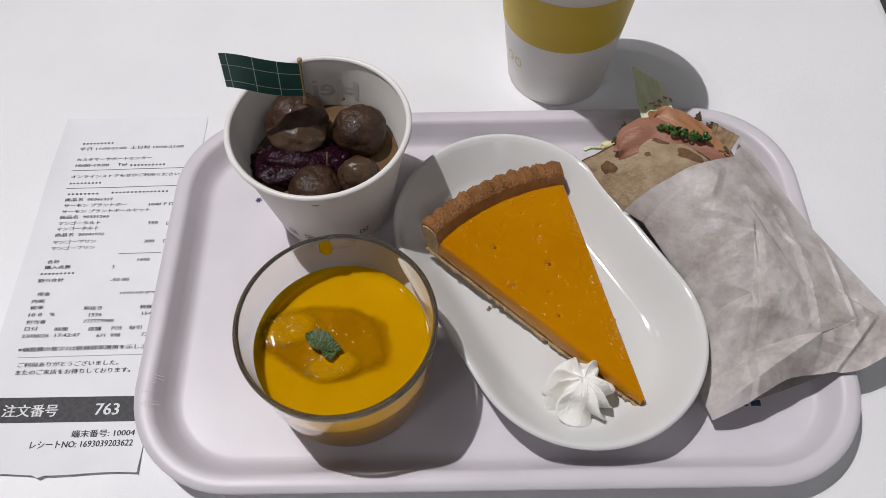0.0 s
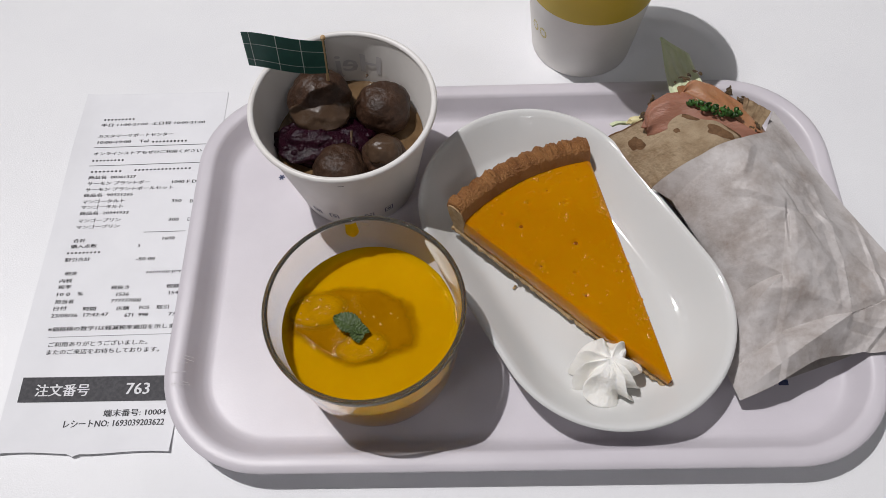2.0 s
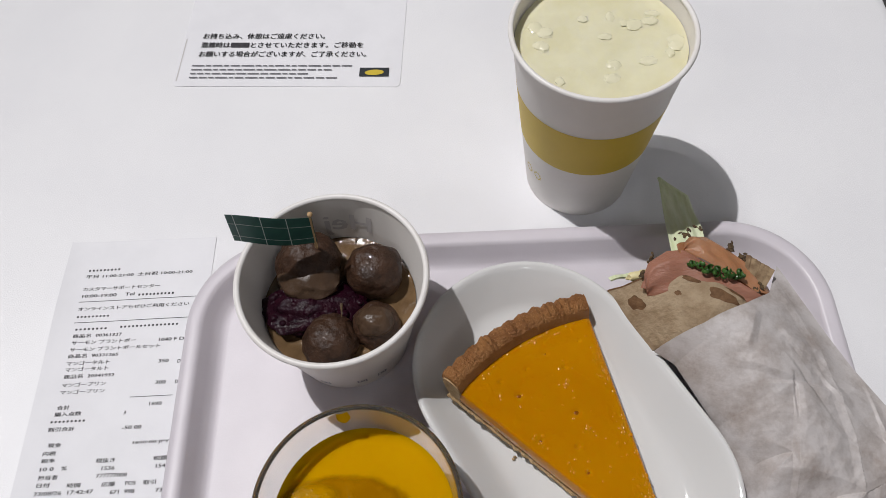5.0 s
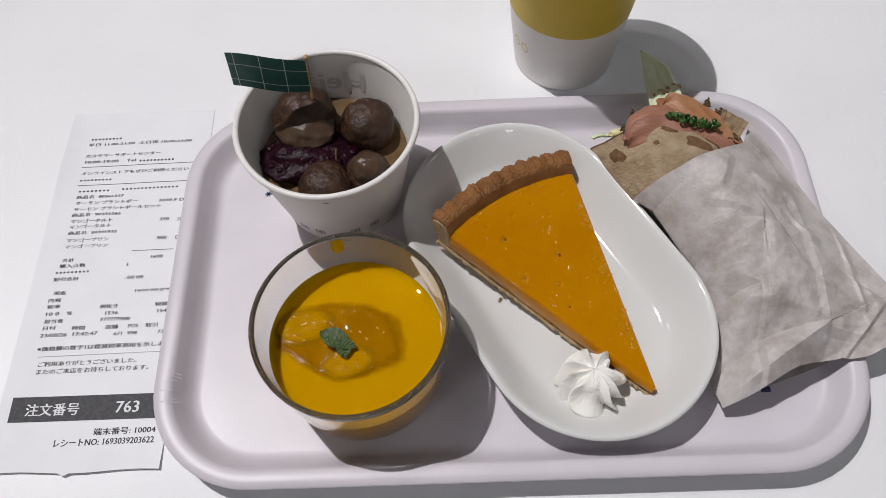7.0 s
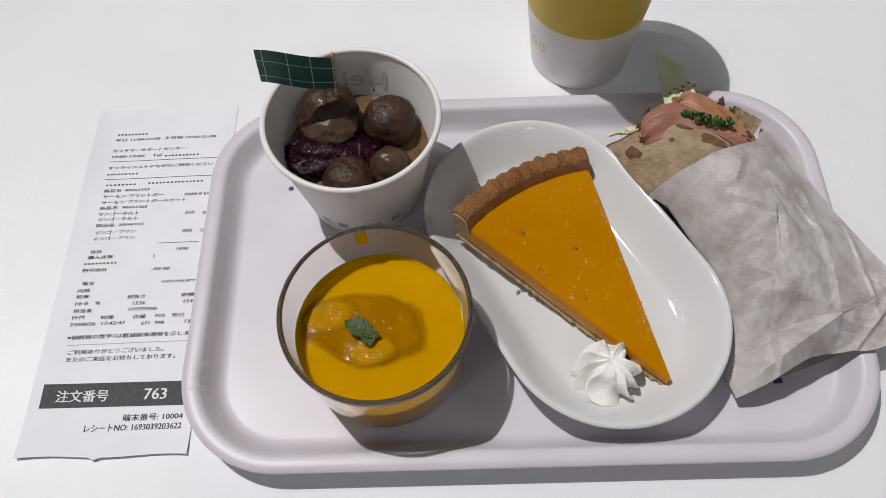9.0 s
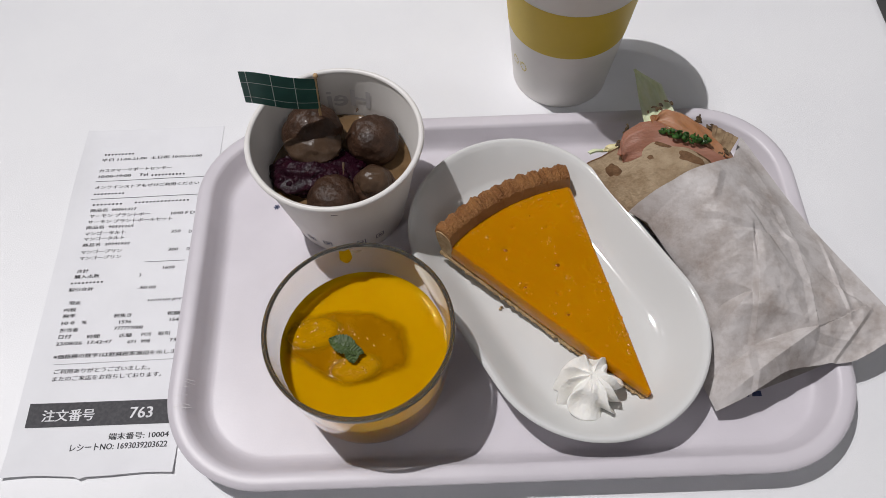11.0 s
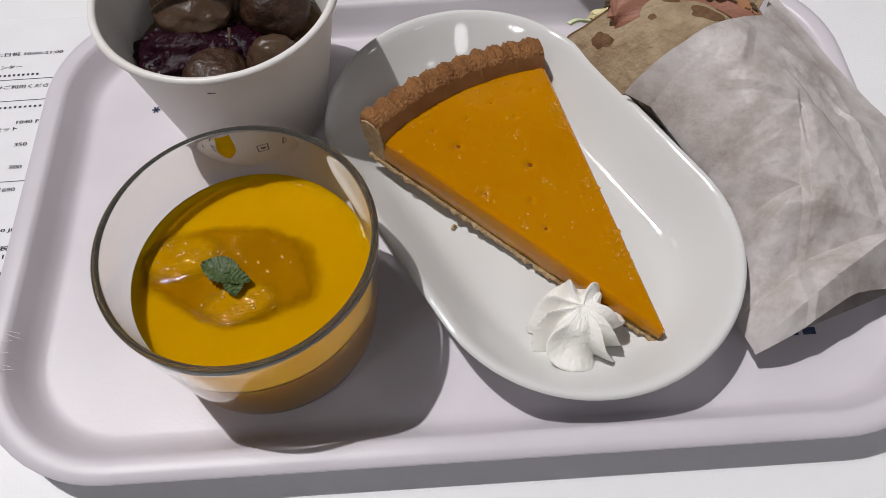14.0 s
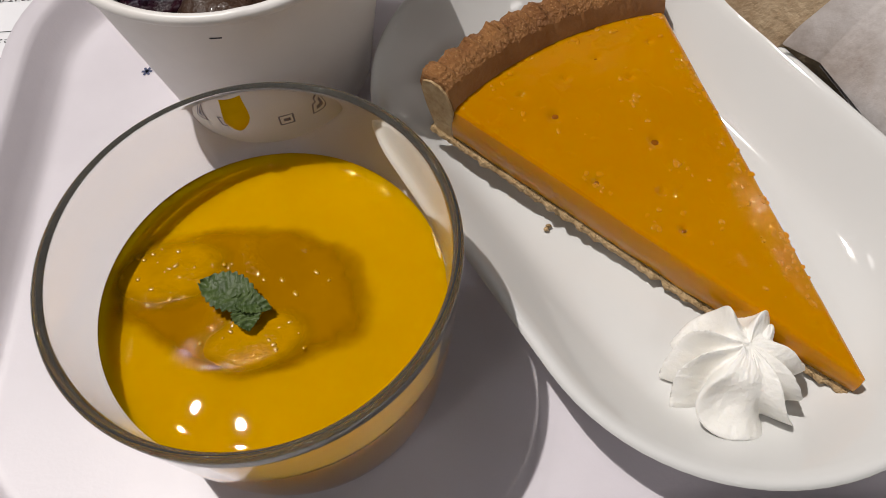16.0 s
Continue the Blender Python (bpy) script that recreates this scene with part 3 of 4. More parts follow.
    bmesh.ops.remove_doubles(bm, verts=bm.verts, dist=1e-7)
    return bm


def patch(cx, cy, radius, a0, a1, z0, z1, n=8, out=0.00015):
    """A piece of print that follows a round wall: angles in degrees."""
    bm = bmesh.new()

    def place(u, v):
        z = z0 + (z1 - z0) * v
        a = radians(a0 + (a1 - a0) * u)
        return ((cx + (radius(z) + out) * math.cos(a), cy + (radius(z) + out) * math.sin(a), z))

    grid_sheet(bm, n, 3, place)
    return bm


BX, BY = -0.0558, 0.2538
B_TOP, B_R, B_BASE = 0.0640, 0.0422, 0.0305
ball_cup = thing("paper_cup", (BX, BY, TRAY_FLOOR), "white paper cup of brown plant balls, gravy and dark jam", "cup")
out = cup_wall(BX, BY, TRAY_FLOOR, B_TOP, B_BASE, B_R - 0.0004, 0)
zs = [TRAY_FLOOR + (B_TOP - TRAY_FLOOR) * k / 12 for k in range(13)]
part("cup_body", turned(BX, BY, [(B_BASE - 0.0008, TRAY_FLOOR + 0.0002)] + [(out(z), z) for z in zs] + [(out(z) - 0.0006, z) for z in reversed(zs[2:])], 120), CUP_PAPER, ball_cup)
part("rim", rolled_rim(BX, BY, B_TOP, B_R, 0.0015, 0.25), CUP_RIM, ball_cup, "rolled white paper rim")
# small printed signs on the wall
part("printed_dash", patch(BX, BY, out, 268.6, 272.8, 0.0562, 0.0567), INK, ball_cup)
for a, z in ((234, 0.0135), (250, 0.0135), (281, 0.0135), (299, 0.0135)):
    for da, dz, wa, wz in ((0, 0, 8, 0.0005), (0, 0.0045, 8, 0.0005), (0, 0.0, 0.9, 0.005), (7.1, 0.0, 0.9, 0.005), (2.5, 0.0016, 3.5, 0.0016)):
        part("printed_sign", patch(BX, BY, out, a + da, a + da + wa, z + dz, z + dz + wz, 4), BLUE_PRINT, ball_cup)
# the greeting on the outside shows through the far wall, back to front
rr = lambda z: out(z) - 0.0006


def inside(p):
    a = radians(84.0) - p.x / 0.039
    return Vector((BX + (rr(p.z) - 0.0002) * math.cos(a), BY + (rr(p.z) - 0.0002) * math.sin(a), p.z))


bm = words("Hej", 0, 0, 0, 0.024, 0.014)
for v in bm.verts:
    v.co = inside(Vector((0.012 - v.co.x, 0, 0.0465 + v.co.y)))
part("show_through_print", bm, GHOST_PRINT, ball_cup, "grey reversed greeting showing through the paper", smooth=180)

GRAVY_Z = 0.0365
gravy = bmesh.new()
fill_disc(gravy, (BX, BY), ring(BX, BY, 0, rr(GRAVY_Z) - 0.0002, 80), 16, lambda x, y, s: GRAVY_Z + 0.0012 * noise.noise(Vector((x * 130, y * 130, 1))) + 0.0012 * max(0, s - 0.85) / 0.15)
part("gravy", gravy, GRAVY, ball_cup, "glossy light brown cream gravy")
for k, (x, y, z, r) in enumerate(((-0.0703, 0.2715, 0.0450, 0.0153), (-0.0393, 0.2668, 0.0430, 0.0136), (-0.0590, 0.2325, 0.0405, 0.0128), (-0.0385, 0.2405, 0.0385, 0.0114))):
    bm = bmesh.new()
    lump(bm, (x, y, z), (r, r, r * 0.94), 0.09, seed=k + 1, sub=5, turn=k)
    part("plant_ball", bm, MEAT, ball_cup, "browned round plant ball")
for k, (x, y, z, rx, ry) in enumerate(((-0.0690, 0.2615, 0.0465, 0.0150, 0.0105), (-0.0380, 0.2385, 0.0465, 0.0085, 0.0070))):
    bm = bmesh.new()
    lump(bm, (x, y, z), (rx, ry, 0.0078), 0.16, seed=k + 20, sub=4)
    part("gravy_coat", bm, THIN_GRAVY, ball_cup, "gravy clinging to a plant ball")
rng = random.Random(3)
jam = bmesh.new()
lump(jam, (-0.0675, 0.2505, 0.0395), (0.0245, 0.0150, 0.0072), 0.22, seed=9, sub=5)
jam_pool = part("jam", jam, JAM, ball_cup, "dark red lingonberry jam with glossy berries")
for k in range(70):
    a, q = rng.uniform(0, 6.28), rng.random() ** 0.6
    x, y = -0.0675 + 0.0220 * q * math.cos(a), 0.2505 + 0.0128 * q * math.sin(a)
    bm = bmesh.new()
    r = rng.uniform(0.0012, 0.0026)
    lump(bm, (x, y, 0.0470 - 0.0045 * q * q + rng.uniform(-0.0008, 0.0008) - 0.0009), (r, r * 0.9, r * 0.7), 0.25, seed=k, sub=2)
    part("berry", bm, JAM, jam_pool)
for x, y, z, a in ((-0.0465, 0.2765, 0.0555, 0.9), (-0.0525, 0.2425, 0.0530, 2.0)):
    bm = bmesh.new()
    bmesh.ops.create_cone(bm, segments=8, radius1=0.0007, radius2=0.0002, depth=0.006, cap_ends=True, matrix=Matrix.Translation((x, y, z)) @ Matrix.Rotation(a, 4, "X"))
    part("berry_stalk", bm, PEPPER, ball_cup)

# ---- the flag on its pick ----
flag = thing("pick_flag", (-0.0633, 0.2725, 0.05), "dark green paper flag with white grid lines on a wooden pick", "flag")
pole = bmesh.new()
loft(pole, [ring(-0.0652 + 0.0027 * k / 6, 0.2724, 0.046 + 0.0405 * k / 6, 0.00075, 12) for k in range(7)])
part("pick", pole, WOOD, flag)
bm = bmesh.new()
lump(bm, (-0.0622, 0.2724, 0.0868), (0.0013, 0.0013, 0.0012), 0.05, sub=2)
part("knob", bm, WOOD, flag)


def flag_place(u, v):
    """u from the pole outwards, v from the lower to the upper edge."""
    x = -0.0618 - 0.0338 * u
    z = 0.0635 + 0.0112 * (1 - (1 - u) ** 1.8) + 0.0212 * v - 0.0006 * math.sin(u * 6.0)
    y = 0.2722 - 0.0036 * math.sin(u * 3.0) * (1 - 0.3 * v) - 0.0035 * u
    return Vector((x - 0.0014 * (1 - v) - 0.0006 * u, y, z))


bm = bmesh.new()
grid_sheet(bm, 28, 12, flag_place, 0.00012)
part("flag_sheet", bm, FLAG, flag)


def flag_strip(u0, u1, v0, v1, n, m):
    bm = bmesh.new()

    def place(a, b):
        p = flag_place(u0 + (u1 - u0) * a, v0 + (v1 - v0) * b)
        return p + Vector((0, -0.00022, 0.00012))

    grid_sheet(bm, n, m, place)
    return bm


for u in (0.29, 0.58, 0.90):
    part("grid_line", flag_strip(u, u + 0.009, 0, 1, 1, 12), FLAG_LINE, flag)
for v in (0.20, 0.66):
    part("grid_line", flag_strip(0.0, 1.0, v, v + 0.014, 28, 1), FLAG_LINE, flag)

# ---- drink cup ----
CX, CY, C_TOP, C_R, C_BASE = 0.0696, 0.3474, 0.1120, 0.0412, 0.0282
drink_cup = thing("drink_cup", (CX, CY, 0.0), "white paper cup with mustard yellow band, full of pale drink", "cup")
wall = cup_wall(CX, CY, 0.0, C_TOP, C_BASE, C_R - 0.0003, 0)
zs = [0.0006 + (C_TOP - 0.0006) * k / 16 for k in range(17)]
part("cup_body", turned(CX, CY, [(C_BASE - 0.0015, 0.004), (C_BASE - 0.0015, 0.0003), (C_BASE - 0.0002, 0.0002)] + [(wall(z), z) for z in zs] + [(wall(z) - 0.0005, z) for z in reversed(zs[10:])], 120), CUP_PAPER, drink_cup)
part("rim", rolled_rim(CX, CY, C_TOP, C_R, 0.0013, 0.25), CUP_RIM, drink_cup, "rolled white paper rim")
part("yellow_band", turned(CX, CY, [(wall(0.0465) + 0.00012, 0.0465), (wall(0.065) + 0.00012, 0.065), (wall(0.0805) + 0.00012, 0.0805)], 120, False, False), YELLOW_BAND, drink_cup, "mustard yellow printed band")
for a in (203, 216):
    for k in range(10):
        q = 2 * math.pi * k / 10
        part("printed_sign", patch(CX, CY, wall, a + 4.2 * math.cos(q) - 0.9, a + 4.2 * math.cos(q) + 0.9, 0.026 + 0.0030 * math.sin(q) - 0.0007, 0.026 + 0.0030 * math.sin(q) + 0.0007, 2), GOLD_PRINT, drink_cup)
bm = bmesh.new()
DRINK_Z = 0.1035
fill_disc(bm, (CX, CY), ring(CX, CY, 0, wall(DRINK_Z) - 0.0007, 72), 14, lambda x, y, s: DRINK_Z + 0.0006 * noise.noise(Vector((x * 170, y * 170, 4))))
part("drink", bm, DRINK, drink_cup, "cloudy pale yellow drink with crushed ice")
rng = random.Random(11)
for k in range(18):
    a, q = rng.uniform(0, 6.28), 0.034 * rng.random() ** 0.5
    bm = bmesh.new()
    lump(bm, (CX + q * math.cos(a), CY + q * math.sin(a), DRINK_Z), (rng.uniform(0.002, 0.0042), rng.uniform(0.002, 0.0042), 0.0008), 0.3, seed=k, sub=3)
    part("ice_chip", bm, ICE, drink_cup)

# ---- glass of mango pudding ----
G_TOP, G_R, G_BASE = 0.0600, 0.0417, 0.0362
pudding = thing("glass_of_pudding", (GX, GY, TRAY_FLOOR), "low clear glass of yellow mango pudding with a mint leaf", "dessert glass")
gz = TRAY_FLOOR + 0.0002
g_out = lambda z: G_BASE + (G_R - G_BASE) * (min(1, max(0, (z - gz - 0.004) / (G_TOP - gz - 0.004)))) ** 0.8
WALL_T = 0.0021
profile = [(G_BASE - 0.0075, gz + 0.0006), (G_BASE - 0.0045, gz), (G_BASE - 0.0016, gz + 0.0008), (G_BASE - 0.0003, gz + 0.0028)]
profile += [(g_out(z), z) for z in np.linspace(gz + 0.004, G_TOP - 0.0012, 14)]
profile += [(G_R - 0.0002, G_TOP - 0.0005), (G_R - 0.0008, G_TOP), (G_R - WALL_T + 0.0006, G_TOP), (G_R - WALL_T, G_TOP - 0.0006)]
profile += [(g_out(z) - WALL_T, z) for z in np.linspace(G_TOP - 0.0014, gz + 0.0055, 14)]
profile += [(G_BASE - WALL_T - 0.0016, gz + 0.0036), (G_BASE - WALL_T - 0.005, gz + 0.0030)]
bowl = part("glass_bowl", turned(GX, GY, profile, 128), GLASS, pudding, "clear tapered glass with a thick rounded rim", smooth=60)
bowl.cycles.is_caustics_caster = True
P_Z = 0.0372
p_r = lambda z: g_out(z) - WALL_T + 0.0004
bm = bmesh.new()
rings_ = [ring(GX, GY, gz + 0.0024, G_BASE - WALL_T - 0.005, 96), ring(GX, GY, gz + 0.0030, G_BASE - WALL_T - 0.0014, 96)] + [ring(GX, GY, z, p_r(z), 96) for z in np.linspace(gz + 0.0058, P_Z, 8)]


def pudding_height(x, y, s):
    z = P_Z + 0.0011 * max(0, (s - 0.9) / 0.1) ** 2 + 0.00003 * noise.noise(Vector((x * 60, y * 60, 2)))
    return z + 0.0002 * math.exp(-(((x + 0.052) / 0.02) ** 2 + ((y - 0.154) / 0.015) ** 2))


loft(bm, rings_, True, False)
fill_disc(bm, (GX, GY), ring(GX, GY, 0, p_r(P_Z), 96), 26, pudding_height)
body = part("pudding_body", bm, PUDDING, pudding, "smooth bright yellow mango pudding", smooth=70)
body.cycles.is_caustics_receiver = True


def blob(cx, cy, rx, ry, z0, high, seed, turn=0.0, rough=0.18, n=72, rings=18, power=0.35):
    """A flat pool or slab with an uneven outline and a rounded edge."""
    loop = []
    for i in range(n):
        a = 2 * math.pi * i / n
        k = 1 + rough * noise.noise(Vector((math.cos(a) * 1.3 + seed, math.sin(a) * 1.3, seed * 2.1)))
        x, y = rx * k * math.cos(a), ry * k * math.sin(a)
        loop.append((cx + x * math.cos(turn) - y * math.sin(turn), cy + x * math.sin(turn) + y * math.cos(turn)))
    bm = bmesh.new()
    fill_disc(bm, (cx, cy), loop, rings, lambda x, y, s: z0 + high * max(0.0, 1 - s ** 3.5) ** power + 0.12 * high * noise.noise(Vector((x * 300, y * 300, seed))))
    return bm


part("mango_sauce", blob(-0.0488, 0.1553, 0.0345, 0.0210, P_Z + 0.0002, 0.0008, 2, -0.10, 0.04, power=1.0), SAUCE, pudding, "orange mango sauce pooled on the pudding")
for skin, (cx, cy, rx, ry, turn, seed) in zip(MANGO, MANGO_AT):
    part("mango_piece", blob(cx, cy, rx, ry, P_Z + 0.0007, 0.0011, seed, turn, 0.08, power=1.3), skin, pudding, "soft orange mango piece under the sauce")
# low shiny beads added only to catch small glints on sauce and mango
dot = bmesh.new()
bmesh.ops.create_icosphere(dot, subdivisions=3, radius=0.0010)
for v in dot.verts:
    v.co.z *= 0.40
    v.co *= 1 + 0.22 * noise.noise(v.co * 1400)
bmesh.ops.translate(dot, verts=dot.verts, vec=ORIGIN[pudding.name])
bead = part("sauce_bead", dot, BEAD, pudding, smooth=180)
rng = random.Random(29)
for k in range(46):
    cx, cy, rx, ry = MANGO_AT[0][:4] if k < 20 else MANGO_AT[1][:4] if k < 34 else (-0.0470, 0.1545, 0.026, 0.013)
    a, q = rng.uniform(0, 6.28), rng.random() ** 0.5
    size = rng.uniform(0.25, 0.62)
    p = Vector((cx + 0.75 * rx * q * math.cos(a), cy + 0.75 * ry * q * math.sin(a), P_Z + (0.0007 + 0.0011 * (1 - (0.75 * q) ** 3.5) ** 1.3 if k < 34 else 0.0010) - 0.00004))
    ob = bead if k == 0 else bead.copy()
    if k:
        scene.collection.objects.link(ob)
    ob.location = p - ORIGIN[pudding.name]
    ob.scale = (size * rng.uniform(0.8, 1.8), size, size)
    ob.rotation_euler = (0, 0, rng.uniform(0, 3.1))
bm = bmesh.new()
a0 = 101.0


def drip_place(u, v):
    v = math.sin(v * math.pi / 2)
    z = G_TOP - 0.0012 - 0.0104 * v
    half = (3.9 - 0.4 * math.cos(v * 5)) * math.sqrt(max(0.0, 1 - max(0, (v - 0.58) / 0.42) ** 2))
    a = radians(a0 + half * (2 * u - 1))
    r = g_out(z) - WALL_T - 0.0003 - 0.0015 * math.sin(math.pi * u) ** 0.8 * (0.4 + 0.6 * v) * math.sqrt(max(0.0, 1 - max(0, (v - 0.58) / 0.42) ** 2))
    return (GX + r * math.cos(a), GY + r * math.sin(a), z)


grid_sheet(bm, 16, 30, drip_place)
part("drip", bm, DRIP, pudding, "drip of yellow pudding inside the glass")


def leaf(bm, base, tip, width, lift, seed=0, n=40, m=14):
    """A toothed leaf with a raised midrib fold."""
    base, tip = Vector(base), Vector(tip)
    along = tip - base
    side = Vector((-along.y, along.x, 0)).normalized()

    def place(u, v):
        w = width * math.sin(math.pi * min(1, u * 0.97 + 0.015)) ** 0.8
        w *= 1 + 0.07 * math.sin(u * 62)
        s = 2 * v - 1
        p = base + along * (u + 0.06 * abs(s) * (1 - u)) + side * w * s
        p.z += lift * math.sin(math.pi * u) + 0.0005 * abs(s) - 0.0002 * math.cos(s * 3.1) + 0.00012 * math.sin(u * 40 - abs(s) * 7)
        return p

    grid_sheet(bm, n * 2, m, place, 0.0002)


mint = thing("mint_sprig", (-0.0485, 0.1505, P_Z + 0.0035), "small dark green mint leaves on the pudding", "mint leaf")
for base, tip, w in (((-0.0437, 0.1513, P_Z + 0.0030), (-0.0577, 0.1572, P_Z + 0.0040), 0.0045), ((-0.0512, 0.1530, P_Z + 0.0034), (-0.0420, 0.1502, P_Z + 0.0036), 0.0024), ((-0.0478, 0.1532, P_Z + 0.0030), (-0.0464, 0.1457, P_Z + 0.0032), 0.0031)):
    bm = bmesh.new()
    leaf(bm, base, tip, w, 0.0008)
    part("leaf", bm, MINT, mint)

# ---- oval plate ----
PX, PY, PA, P_W, P_L = 0.0480, 0.1945, radians(29.0), 0.0545, 0.0338
plate = thing("oval_plate", (PX, PY, TRAY_FLOOR), "deep oval white porcelain plate with a glossy glaze", "plate")


def stadium(inset, z, n=40):
    """A ring round the plate, drawn in by inset."""
    w = P_W - inset
    out = []
    for i in range(n + 1):
        a = math.pi * i / n
        out.append((w * math.cos(a), P_L + w * math.sin(a)))
    for k in range(1, 6):
        out.append((-w, P_L - 2 * P_L * k / 6))
    for i in range(n + 1):
        a = math.pi + math.pi * i / n
        out.append((w * math.cos(a), -P_L + w * math.sin(a)))
    for k in range(1, 6):
        out.append((w, -P_L + 2 * P_L * k / 6))
    c, s = math.cos(PA), math.sin(PA)
    return [(PX + x * c - y * s, PY + x * s + y * c, z) for x, y in out]


f = TRAY_FLOOR + 0.0001
PLATE_FLOOR = 0.0082
profile = [(0.0240, f + 0.0008), (0.0225, f), (0.0205, f), (0.0190, f + 0.0012), (0.0125, 0.0090), (0.0055, 0.0175), (0.0010, 0.0235), (0.0, 0.0248), (0.0004, 0.0255), (0.0014, 0.0258), (0.0026, 0.0254),
           (0.0046, 0.0236), (0.0088, 0.0192), (0.0132, 0.0147), (0.0164, 0.0117), (0.0188, 0.0101), (0.0216, 0.0090), (0.0260, 0.0084), (0.0350, PLATE_FLOOR)]
bm = bmesh.new()
loft(bm, [stadium(i, z) for i, z in profile])
part("plate_body", bm, PORCELAIN, plate, smooth=60)

# ---- slice of tart ----
TIP = Vector((0.0885, 0.1340, 0))
LEANING = 0.135
A_LEFT, A_RIGHT, R_CRUST = 139.8, 102.8, 0.1262
tart = thing("tart_slice", (0.04, 0.20, PLATE_FLOOR), "wedge of glossy orange mango tart with a browned fluted crust", "tart")
T_BASE, T_FILL, T_TOP = PLATE_FLOOR + 0.0003, PLATE_FLOOR + 0.0036, 0.0183


def wedge(r, u, z, jag=0.0):
    """A point of the slice: distance from the tip, u from the one cut side to the other."""
    a = radians(A_LEFT + (A_RIGHT - A_LEFT) * u)
    off = Vector((math.cos(a), math.sin(a), 0)) * r
    side = Vector((-math.sin(a), math.cos(a), 0)) * jag
    p = TIP + off + side + Vector((0, 0, z))
    p.z += LEANING * (TIP.x - p.x)
    return p


HOLES = [(0.0258, 0.2083, 0.0017), (0.0513, 0.2007, 0.0018), (0.0538, 0.1737, 0.0011), (0.0340, 0.1876, 0.0011), (0.0395, 0.2290, 0.0010), (0.0480, 0.2225, 0.0009), (0.0300, 0.2215, 0.0009), (0.0500, 0.1850, 0.0010), (0.0175, 0.2150, 0.0009), (0.0560, 0.2360, 0.0008)]


def fill_top(p):
    z = T_TOP + LEANING * (TIP.x - p.x) + 0.00022 * noise.noise(Vector((p.x * 70, p.y * 70, 5))) + 0.00005 * noise.noise(Vector((p.x * 420, p.y * 420, 7)))
    for x, y, r in HOLES:
        d = math.hypot(p.x - x, p.y - y)
        z -= 0.0011 * math.exp(-((d / r) ** 2) * 1.2)
    return z


bm = bmesh.new()
NU, NR = 60, 150
R_FILL = 0.1166


def sag(r):
    """The slice is thicker along the cut side that hangs into the plate."""
    return 0.0042 * min(1.0, max(0.0, r - 0.004) / 0.040)


def filling_loop(j):
    """Cross-section of the jelly at one distance from the tip, over its top and down both cut sides."""
    r = 0.0012 + (R_FILL - 0.0012) * j / NR
    pts = []
    h = T_TOP - T_FILL
    for k in range(7):
        z = T_FILL + h * k / 8 - sag(r) * (1 - k / 8)
        pts.append(wedge(r, 0.0, z, 0.0006 * (1 - k / 8) + 0.0008 * math.sin(math.pi * k / 8) + 0.0003 * noise.noise(Vector((r * 120, k * 0.5, 1)))))
    for k in range(NU + 1):
        u = k / NU
        p = wedge(r, u, 0)
        d = min(u, 1 - u) * r * 0.64
        p.z = fill_top(p) - 0.0007 * max(0.0, 1 - d / 0.0012) ** 2
        pts.append(p)
    for k in range(6, -1, -1):
        pts.append(wedge(r, 1.0, T_FILL + h * k / 8, -0.0006 * math.sin(math.pi * k / 8)))
    return pts


loft(bm, [filling_loop(j) for j in range(NR + 1)], True, False)
part("jelly_filling", bm, FILLING, tart, "glossy orange mango jelly with small air holes", smooth=32)
# Darker discs in five holes: their inner shade put into colour.
for x, y, r in HOLES[:5]:
    bm = bmesh.new()
    lump(bm, (x, y, T_TOP + LEANING * (TIP.x - x) - 0.0009), (r * 0.72, r * 0.55, 0.0004), 0.2, sub=2)
    part("air_hole", bm, PIT, tart)
# tiny bubbles set in the glaze, thickest along the cut edges
dot = bmesh.new()
bmesh.ops.create_icosphere(dot, subdivisions=3, radius=0.0010)
for v in dot.verts:
    v.co.z *= 0.30
    v.co *= 1 + 0.22 * noise.noise(v.co * 1400)
bmesh.ops.translate(dot, verts=dot.verts, vec=ORIGIN[tart.name])
bubble = part("glaze_bubble", dot, BUBBLE, tart, smooth=180)
rng = random.Random(13)


def strew(first, home, k, p, size):
    """Sets one more low bead of glaze on a wet top."""
    ob = first if k == 0 else first.copy()
    if k:
        scene.collection.objects.link(ob)
    ob.location = p - ORIGIN[home.name]
    ob.scale = (size * rng.uniform(0.8, 1.7), size * rng.uniform(0.8, 1.2), size * rng.uniform(0.8, 1.2))
    ob.rotation_euler = (rng.uniform(-0.1, 0.1), rng.uniform(-0.1, 0.1), rng.uniform(0, 3.1))


for k in range(190):
    # thick patches along the one cut edge, a row by the crust, small clusters and single ones elsewhere
    if k < 95:
        r = rng.choice((0.097, 0.092, 0.088, 0.064, 0.058, 0.051, 0.036, 0.030)) + rng.gauss(0, 0.0030)
        u = 1 - abs(rng.gauss(0.03, 0.0050 / r))
    elif k < 125:
        r, u = R_FILL - abs(rng.gauss(0.0012, 0.0014)), rng.random()
    elif k < 160:
        r, u = rng.choice(((0.104, 0.16), (0.076, 0.10), (0.088, 0.62), (0.058, 0.10), (0.066, 0.55)))
        r, u = r + rng.gauss(0, 0.0022), u + rng.gauss(0, 0.0022) / r
    else:
        r, u = rng.uniform(0.02, 0.112), rng.random()
    p = wedge(r, min(0.975, max(0.03, u)), 0)
    size = rng.uniform(0.25, 0.85)
    p.z = fill_top(p) - 0.00010 * size
    strew(bubble, tart, k, p, size)
